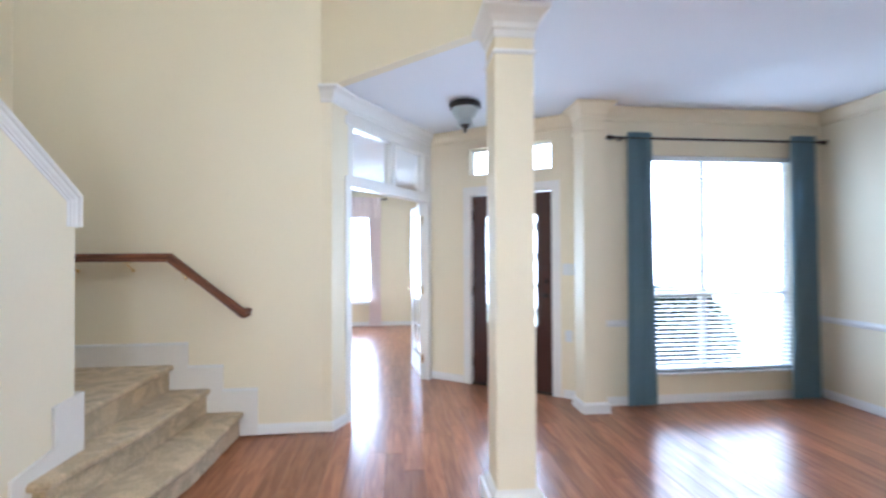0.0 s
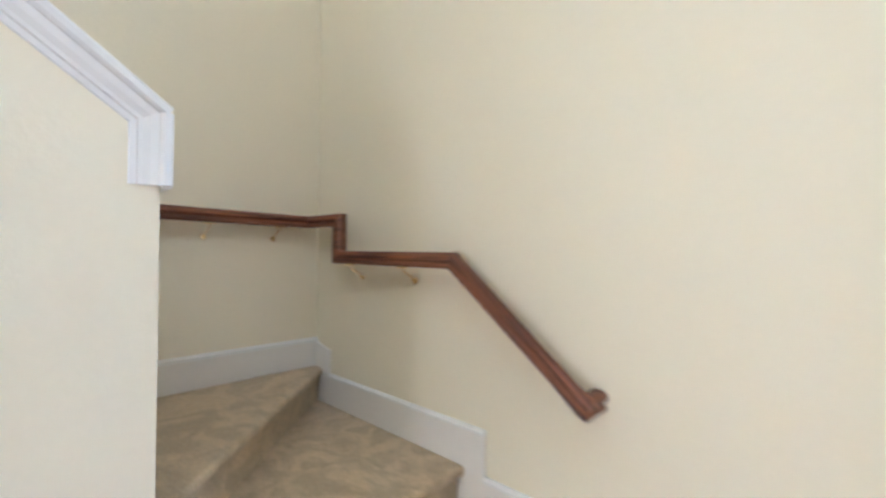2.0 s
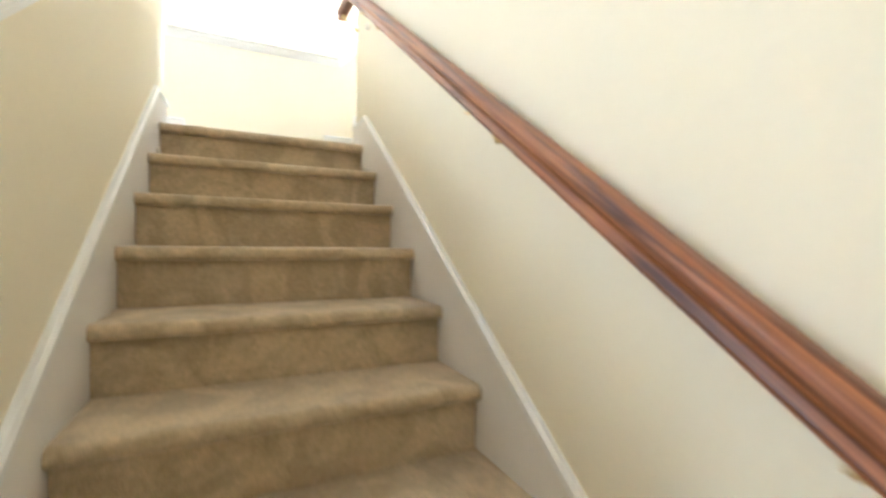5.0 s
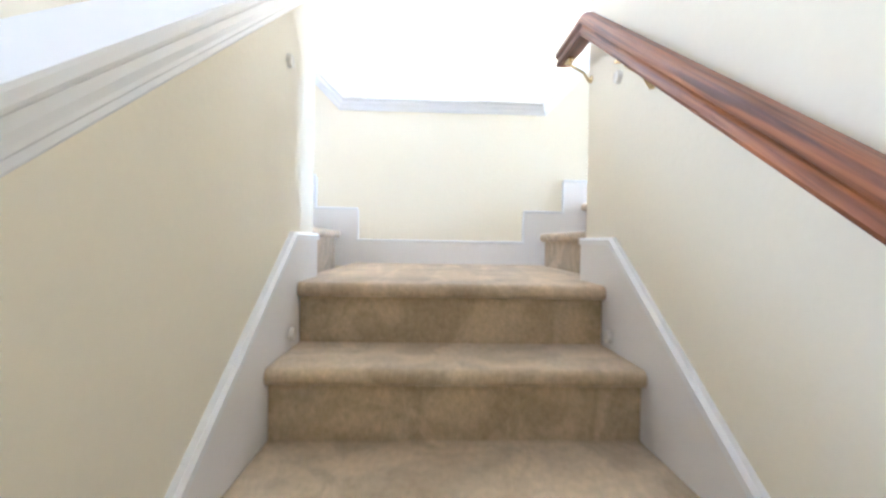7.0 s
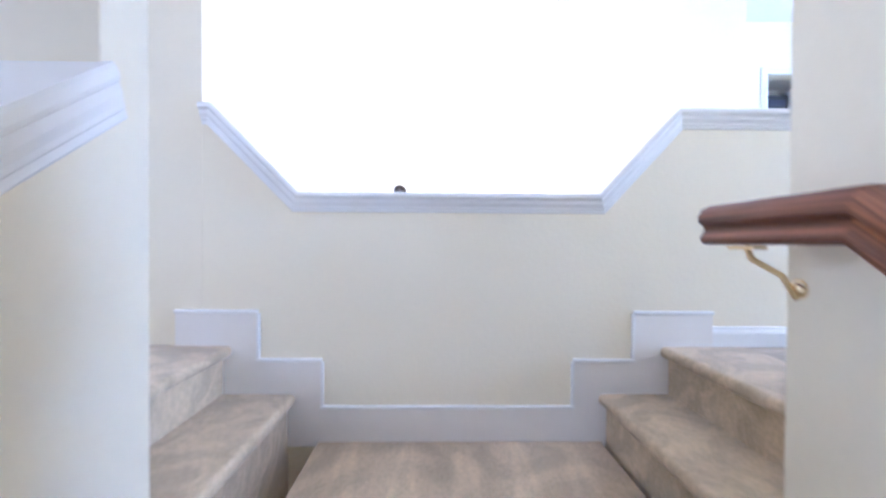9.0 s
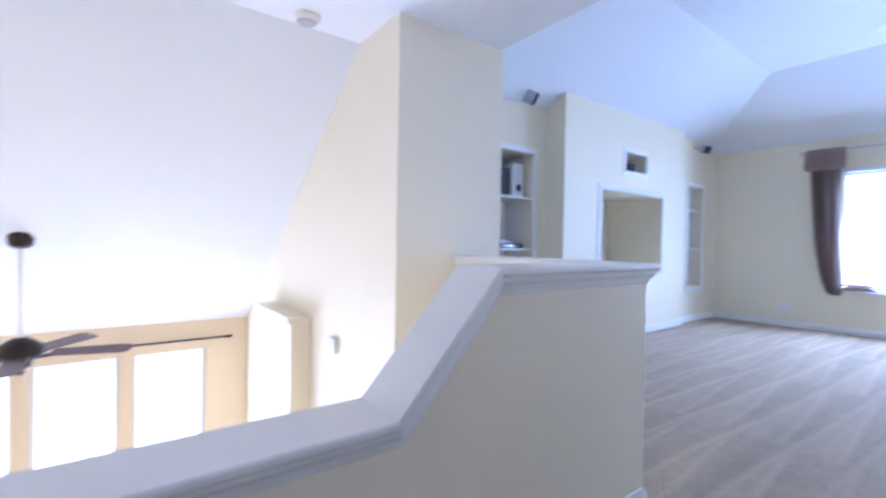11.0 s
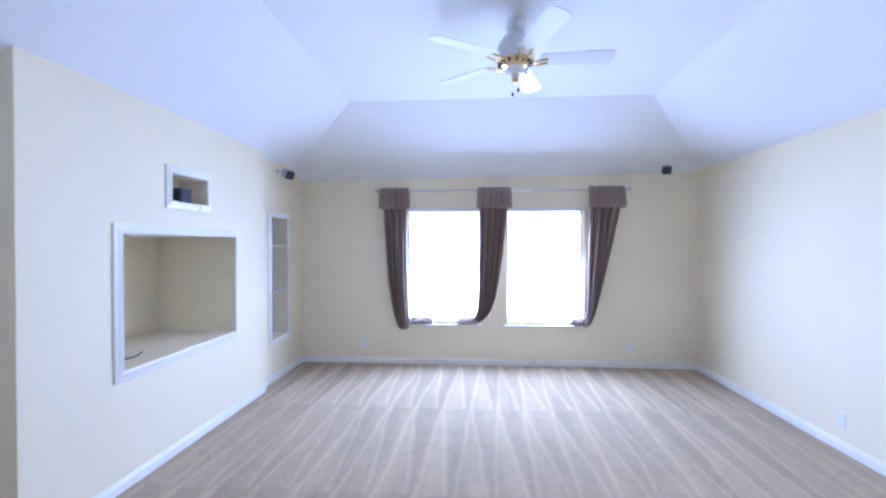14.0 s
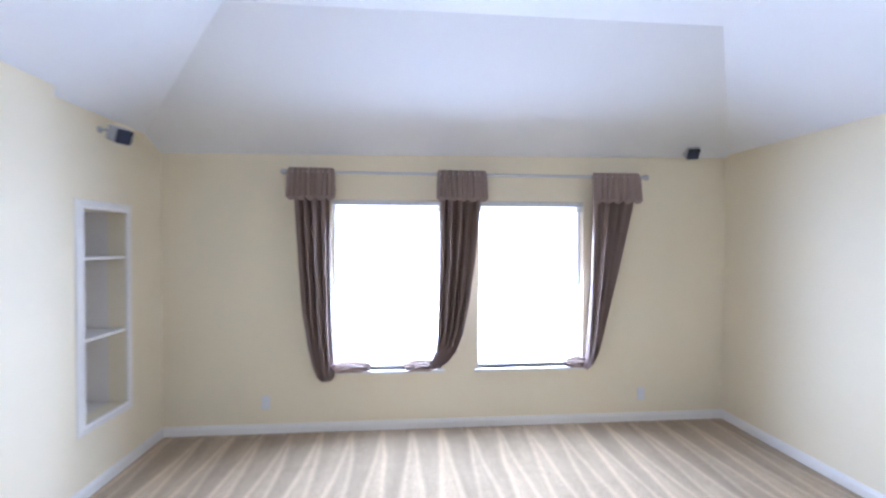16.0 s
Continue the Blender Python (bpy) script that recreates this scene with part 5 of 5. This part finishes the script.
def wall_speaker(p, n, face, hang=0.035):
    """Little cube speaker on a jointed wall arm; p on the wall, n its normal, face the way it points."""
    p, n, face = Vector(p), Vector(n), Vector(face).normalized()
    t = thing("wall_speaker", p, "small dark cube speaker tilted down on a wall arm", "speaker", "surround speakers")
    c = p + n * 0.13 + Vector((0, 0, -hang))
    bm = bmesh.new()
    lathe(bm, [(0.022, 0), (0.022, 0.006), (0.012, 0.010)], Matrix.Translation(p) @ n.to_track_quat("Z", "Y").to_matrix().to_4x4(), 14)
    tube(bm, [p, p + n * 0.06, c - face * 0.05 + Vector((0, 0, 0.02))], 0.008, 8)
    part("arm", bm, GREYPL, t, smooth=True)
    m = Matrix.Translation(c) @ face.to_track_quat("Y", "Z").to_matrix().to_4x4()
    bm = bmesh.new(); box(bm, -0.05, -0.06, -0.05, 0.05, 0.025, 0.05, m, bevel=0.008)
    part("cabinet", bm, GREYPL, t)
    bm = bmesh.new(); box(bm, -0.047, 0.026, -0.047, 0.047, 0.055, 0.047, m, bevel=0.008)
    part("grille", bm, CLOTHGRILLE, t, "dark cloth grille")


wall_speaker((-5.66, GY0, 5.40 + 0.06), (0, 1, 0), (-0.75, 0.45, -0.35))
wall_speaker((-8.93, YR2, 5.42), (0, 1, 0), (0.35, 0.75, -0.35))
wall_speaker((GX0, 1.43, 5.60), (1, 0, 0), (0.75, -0.15, -0.55), 0.11)

# wall outlets upstairs
MWW = frame_matrix((GX0, 0), (0, 1))        # local x = world y, local -y = +x
MNN = frame_matrix((0, GY1), (1, 0))
for m in (MWW @ Matrix.Translation((-2.30, 0, 3.305)), MWW @ Matrix.Translation((1.05, 0, 3.29)), MNN @ Matrix.Translation((-7.53, 0, 3.275)), MSA @ Matrix.Translation((5.68, 0, 3.225))):
    plate("power_outlet", m @ Matrix.Translation((0, -0.0005, 0)), 0.072, 0.118, "white power outlet low on the cream wall", "power outlet", ((0, 0.025, 0.034, 0.03), (0, -0.025, 0.034, 0.03)))

# ---- upper room windows ----
for k, (a, b) in enumerate(((-1.75, -0.80), (-0.47, 0.49))):
    w = thing("window_%d" % (k + 3), (GX0 - 0.1, (a + b) / 2, 3.56), "white double-hung window of the upper room", "window", kind="structure")
    window_parts(w, MWW, a, b, 3.56, 5.045, [], [(4.30, 0.016)], f=0.02)
    t = thing("window_blind", (GX0 - 0.04, (a + b) / 2, 5.04), "white slatted blind drawn up to the window head", "blind", "raised blinds")
    bm = bmesh.new(); box(bm, a + 0.005, 0.004, 5.00, b - 0.005, 0.05, 5.042, MWW, bevel=0.003)
    part("head_rail", bm, WHITEPL, t)
    for i in range(6):
        bm = bmesh.new(); box(bm, a + 0.01, 0.006, 4.955 + i * 0.007, b - 0.01, 0.048, 4.9575 + i * 0.007, MWW)
        part("slat", bm, WHITEPL, t)
    bm = bmesh.new(); box(bm, b - 0.045, 0.005, 4.20, b - 0.040, 0.010, 4.99, MWW)
    part("pull_cord", bm, WHITEPL, t)

rod((GX0 + 0.13, -0.5, 5.25), MWW, -2.06, 0.95, 5.255, 0.14, 0.0125, STEEL, "brushed nickel curtain rod over both windows", 1.9)


def sill_bunch(parent, u0, u1, z, out):
    """Curtain end gathered in a loose twist on the window sill."""
    n, m = 20, 10
    for k in range(6):
        bm = bmesh.new()
        lift, back, ph = 0.016 + 0.026 * (k // 2), 0.036 * (k % 2) + 0.008 * (k // 2), 1.7 * k
        e0, e1 = u0 + 0.025 * math.sin(2.1 * k), u1 + 0.03 * math.sin(3.3 * k + 1)
        rings = []
        for i in range(n + 1):
            s = i / n
            r = 0.026 * (0.25 + 0.75 * math.sin(math.pi * min(1, 0.08 + 0.86 * s))) * (1 + 0.2 * math.sin(8 * s + ph))
            c = (e0 + (e1 - e0) * s, -(out + back + 0.010 * math.sin(6 * s + ph)), z + max(r * 0.8, lift + 0.012 * math.sin(3.1 * s + ph) * (k > 1)))
            rings.append([bm.verts.new(MWW @ Vector((c[0], c[1] + r * 1.5 * math.cos(2 * math.pi * j / m), c[2] + r * 0.75 * math.sin(2 * math.pi * j / m)))) for j in range(m)])
        for a, b in zip(rings, rings[1:]):
            for j in range(m):
                bm.faces.new((a[j], a[(j + 1) % m], b[(j + 1) % m], b[j]))
        bm.faces.new(rings[0])
        bm.faces.new(rings[-1][::-1])
        part("gathered_fold", bm, BROWN, parent, smooth=True)


def room_curtain(rows, folds, val, bunch, label):
    t = thing("curtain", (GX0 + 0.12, (val[0] + val[1]) / 2, 3.55), label, "curtain", "brown curtains")
    drape("panel", t, BROWN, MWW, rows, folds * 1.25, 0.075, n=110)
    l, r = val
    bm_rows = [(5.29, l + 0.01, r - 0.01, 0.15), (5.25, l, r, 0.165), (5.15, l - 0.004, r + 0.004, 0.175), (5.045, l - 0.006, r + 0.006, 0.185)]
    val_ob = drape("valance", t, BROWN, MWW, bm_rows, 9, 0.022, n=100, label="gathered brown valance")
    # scalloped hem
    bm = bmesh.new()
    k = 5
    pts = [(l - 0.006, -0.187, 5.06)]
    for i in range(k):
        for j in range(1, 9):
            s = (i + j / 8) / k
            pts.append((l - 0.006 + (r - l + 0.012) * s, -0.187, 5.046 - 0.028 * math.sin(math.pi * j / 8)))
    pts.append((r + 0.006, -0.187, 5.06))
    prism(bm, pts, (0, 0.010, 0), MWW)
    part("hem", bm, BROWN, val_ob, "scalloped hem")
    if bunch:
        sill_bunch(t, *bunch)
    return t


room_curtain([(5.24, -2.03, -1.74, 0.13), (5.0, -2.02, -1.74, 0.13), (4.5, -1.99, -1.735, 0.12), (4.1, -1.965, -1.73, 0.11), (3.8, -1.92, -1.725, 0.10), (3.64, -1.885, -1.715, 0.095), (3.54, -1.85, -1.715, 0.085), (3.505, -1.82, -1.73, 0.07)],
             3.2, (-2.075, -1.695), (-1.72, -1.44, 3.562, 0.03), "brown curtain with scalloped valance, its end lying on the sill")
room_curtain([(5.24, -0.82, -0.475, 0.13), (5.0, -0.82, -0.48, 0.13), (4.5, -0.825, -0.53, 0.12), (4.15, -0.83, -0.575, 0.11), (3.9, -0.835, -0.625, 0.10), (3.75, -0.85, -0.68, 0.085), (3.66, -0.885, -0.745, 0.065), (3.60, -0.94, -0.82, 0.05)],
             3.5, (-0.85, -0.425), (-1.11, -0.86, 3.562, 0.03), "brown curtain swept aside onto the window sill")
room_curtain([(5.24, 0.52, 0.90, 0.13), (5.0, 0.52, 0.88, 0.13), (4.6, 0.515, 0.80, 0.12), (4.2, 0.51, 0.715, 0.11), (3.9, 0.505, 0.65, 0.10), (3.7, 0.495, 0.60, 0.085), (3.6, 0.485, 0.55, 0.065), (3.56, 0.48, 0.51, 0.05)],
             3.2, (0.505, 0.94), (0.33, 0.49, 3.562, 0.02), "brown curtain narrowing down to the window sill")


# ---- ceiling fans ----
def fan(place, ceiling_z, hub_z, label, blade_mat, body_mat, trim_mat, phase, radius, n_blades, slope, chains):
    tall = 0.15 if chains else 0.085
    x, y = place
    t = thing("ceiling_fan", (x, y, ceiling_z), label, "ceiling fan")
    m = Matrix.Translation((x, y, 0))
    bm = bmesh.new(); lathe(bm, [(0.065, ceiling_z + slope), (0.068, ceiling_z - 0.02), (0.058, ceiling_z - 0.05), (0.025, ceiling_z - 0.065)], m, 24)
    part("canopy", bm, body_mat, t, smooth=True)
    bm = bmesh.new(); lathe(bm, [(0.013, ceiling_z - 0.06), (0.013, hub_z + tall)], m, 12)
    part("downrod", bm, body_mat if chains else TRIM, t, smooth=True)
    bm = bmesh.new(); lathe(bm, [(0.03, hub_z + tall + 0.02), (0.07, hub_z + tall), (0.112, hub_z + tall * 0.62), (0.122, hub_z + tall * 0.2), (0.118, hub_z - 0.012)], m, 28)
    part("motor", bm, body_mat, t, smooth=True)
    bm = bmesh.new(); lathe(bm, [(0.120, hub_z - 0.012), (0.114, hub_z - 0.022), (0.078, hub_z - 0.042), (0.062, hub_z - 0.05)], m, 28)
    ring_ob = part("trim_ring", bm, trim_mat, t, "bright trim ring", smooth=True)
    for i in range(14):
        bm = bmesh.new(); box(bm, 0.086, -0.005, hub_z - 0.039, 0.110, 0.005, hub_z - 0.024, m @ Matrix.Rotation(2 * math.pi * i / 14, 4, "Z"))
        part("vent", bm, BLACK, ring_ob)
    bm = bmesh.new(); lathe(bm, [(0.058, hub_z - 0.05), (0.062, hub_z - 0.075), (0.054, hub_z - 0.092), (0.030, hub_z - 0.10), (0.024, hub_z - 0.115), (0.012, hub_z - 0.128)], m, 24)
    housing = part("switch_housing", bm, body_mat, t, smooth=True)
    bm = bmesh.new(); lathe(bm, [(0.020, hub_z - 0.118), (0.026, hub_z - 0.128), (0.016, hub_z - 0.142), (0.008, hub_z - 0.15)], m, 18)
    part("cap", bm, trim_mat, housing, smooth=True)
    for i in range(n_blades):
        r = m @ Matrix.Rotation(radians(phase) + 2 * math.pi * i / n_blades, 4, "Z")
        bm = bmesh.new()
        tube(bm, [r @ Vector(p) for p in ((0.085, 0, hub_z - 0.03), (0.12, 0.028, hub_z - 0.026), (0.16, 0.034, hub_z - 0.02), (0.205, 0.028, hub_z - 0.014))], 0.0075, 8)
        tube(bm, [r @ Vector(p) for p in ((0.085, 0, hub_z - 0.03), (0.12, -0.028, hub_z - 0.026), (0.16, -0.034, hub_z - 0.02), (0.205, -0.028, hub_z - 0.014))], 0.0075, 8)
        tube(bm, [r @ Vector(p) for p in ((0.12, 0.028, hub_z - 0.024), (0.14, 0, hub_z - 0.022), (0.12, -0.028, hub_z - 0.024))], 0.006, 8)
        arm_ob = part("blade_arm", bm, trim_mat, t, "scrolled metal blade arm", smooth=True)
        bm = bmesh.new()
        tilt = r @ Matrix.Translation((0, 0, hub_z - 0.006)) @ Matrix.Rotation(radians(-12 if chains else 12), 4, "X")
        outline = [(0.165, -0.048), (0.185, -0.056), (radius - 0.05, -0.070), (radius - 0.015, -0.060), (radius, -0.03), (radius, 0.03), (radius - 0.015, 0.060), (radius - 0.05, 0.070), (0.185, 0.056), (0.165, 0.048)]
        prism(bm, [(a, b, 0) for a, b in outline], (0, 0, 0.006), tilt)
        part("blade", bm, blade_mat, arm_ob)
    if chains:
        for dx, l in ((0.018, 0.20), (-0.014, 0.215)):
            bm = bmesh.new(); tube(bm, [(x + dx, y + dx, hub_z - 0.10), (x + dx, y + dx, hub_z - l)], 0.0018, 6)
            chain_ob = part("pull_chain", bm, trim_mat, t)
            bm = bmesh.new(); lathe(bm, [(0.002, 0.012), (0.008, 0.004), (0.009, -0.006), (0.004, -0.014)], Matrix.Translation((x + dx, y + dx, hub_z - l)), 12)
            part("pull_knob", bm, BLADEDARK, chain_ob, smooth=True)
    return t


fan((-6.93, -0.62), 6.0, 5.765, "white ceiling fan with polished brass trim", BLADEWHITE, BLADEWHITE, BRASS, 17, 0.62, 5, 0.0, True)
fan((-2.07, -4.37), 4.03, 3.27, "dark bronze ceiling fan on a long white rod", BLADEDARK, BRONZE, BRONZE, 20, 0.62, 5, 0.06, False)

# detector on the flat hall ceiling
det = thing("smoke_detector", (-3.365, -2.645, C2), "round white smoke detector on the ceiling", "smoke detector")
bm = bmesh.new(); lathe(bm, [(0.068, C2 - 0.002), (0.068, C2 - 0.018), (0.05, C2 - 0.034), (0.02, C2 - 0.038)], Matrix.Translation((-3.365, -2.645, 0)), 24)
part("body", bm, SKIRT, det, smooth=True)
bm = bmesh.new(); lathe(bm, [(0.05, C2 - 0.033), (0.045, C2 - 0.04), (0.03, C2 - 0.041)], Matrix.Translation((-3.365, -2.645, 0)), 24)
part("vent_ring", bm, GREYPL, det, "grey vent ring", smooth=True)

# ---- living room below ----
MLS = frame_matrix((1.48, -5.5), (-1, 0)) @ Matrix.Scale(1, 4)
for i, (a, head) in enumerate(LIVING_WINDOWS):
    w = thing("window_%d" % (i + 5), (1.48 - a - 0.31, -5.58, 0.75), "tall white window of the living room", "window", kind="structure")
    window_parts(w, MLS, a, a + 0.62, 0.75, head, [], [((0.75 + head) / 2, 0.04)])
MRV = frame_matrix((1.48, -5.5), (-1, 0))
rod((-1.5, -5.42, 3.03), MRV, 2.35, 4.96, 3.03, 0.08, 0.011, BRONZE, "thin dark curtain rod above the living-room windows", 1.6)
bx = thing("thermostat", (-3.71, -3.07, 3.38), "small white and grey control box on the wall", "thermostat")
bm = bmesh.new(); box(bm, -3.72, -3.13, 3.33, -3.69, -3.01, 3.43, bevel=0.004)
part("body", bm, WHITEPL, bx)
bm = bmesh.new(); box(bm, -3.692, -3.10, 3.355, -3.686, -3.04, 3.415, bevel=0.002)
part("screen", bm, GREYPL, bx, "grey screen")
bm = bmesh.new(); box(bm, -3.58, -4.54, 2.36, -3.33, -3.44, 2.41, bevel=0.006); box(bm, -3.58, -4.48, 2.29, -3.39, -3.50, 2.36, bevel=0.004)
tagged(part("mantel_shelf", bm, TRIM), "white mantel shelf on the chimney breast", "mantel shelf")

# ---- floor planks: the nearest as pieces, the rest joined ----
PW, PL, GAP = 0.128, 1.21, 0.0007
def plank_mesh(length):
    bm = bmesh.new()
    box(bm, -PW / 2 + GAP, -length / 2 + GAP, -0.014, PW / 2 - GAP, length / 2 - GAP, 0.0)
    es = [e for e in bm.edges if all(v.co.z > -0.001 for v in e.verts)]
    bmesh.ops.bevel(bm, geom=es, offset=0.0008, segments=1, affect="EDGES")
    me = bpy.data.meshes.new("plank")
    bm.to_mesh(me)
    bm.free()
    me.materials.append(LAMINATE)
    return me
PLANK = plank_mesh(PL)
rng = random.Random(4)
far = bmesh.new()
count = 0
for i in range(58):
    x = -3.3 + (i + 0.5) * PW
    off = rng.random() * PL
    y = -3.0 - off
    while y < 8.7:
        yc = y + PL / 2
        y += PL
        if x < -1.0 and yc < 3.9:
            continue
        if x < 1.6 and yc < -1.9:
            continue
        if x > 0.3 and yc > 5.4:
            continue
        if 0.3 < x <= 1.6 and yc - PL / 2 > 5.03 - (x - 0.244) * 0.674 or x > 1.6 and yc - PL / 2 > 3.95:
            continue
        near = -0.9 < yc < 5.6 and -1.4 < x < 4.1
        if near and count < 300:
            ob = new("plank", PLANK)
            ob.location = (x, yc, 0.0)
            ob.parent = floor
            count += 1
        else:
            box(far, x - PW / 2 + GAP, yc - PL / 2 + GAP, -0.014, x + PW / 2 - GAP, yc + PL / 2 - GAP, 0.0)
ob = part("plank_field", far, LAMINATE, floor)
tagged(ob, kind="stuff")

# ---- bright sky seen through the windows, and its light ----
def backdrop(name, m, w, h):
    bm = bmesh.new(); box(bm, -w / 2, -h / 2, -0.02, w / 2, h / 2, 0.0, m)
    return structure(name, bm, SKYGLOW, "bright hazy sky beyond the windows")


backdrop("backdrop_front", look((1.5, 14.0, 4.0), (1.5, 30, 4.0)), 30, 14)
backdrop("backdrop_room", look((-16.0, -0.6, 4.6), (-30, -0.6, 4.6)), 24, 14)
backdrop("backdrop_garden", look((-1.2, -7.3, 1.38), (-1.2, -30, 1.38)), 12, 3.3)
window_light("window_light_dining", look((2.97, 3.90, 1.32), (2.97, 0, 1.0)), 1.45, 2.0, 5.0)
window_light("window_light_door", look((CX + VX * 0.94 - UX * 0.06, CY + VY * 0.94 - UY * 0.06, 1.35), (0, 2.5, 1.2)), 0.5, 1.0, 4.2)
# added fill for the stairwell, set in the unseen hall window
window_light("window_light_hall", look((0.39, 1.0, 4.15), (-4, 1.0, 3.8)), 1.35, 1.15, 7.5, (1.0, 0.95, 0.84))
window_light("window_light_study", look((-1.25, 8.62, 1.4), (-1.25, 4, 1.0)), 1.4, 1.8, 14)
window_light("window_light_room_a", look((GX0 - 0.085, -1.275, 4.24), (-6.5, -1.275, 3.0)), 0.90, 1.32, 40, (0.74, 0.87, 1.0))
window_light("window_light_room_b", look((GX0 - 0.085, 0.01, 4.24), (-6.5, 0.01, 3.0)), 0.90, 1.32, 40, (0.74, 0.87, 1.0))
window_light("window_light_living", look((-1.2, -5.40, 1.85), (-1.2, 0, 2.4)), 4.4, 2.1, 110, (1.0, 0.94, 0.84))
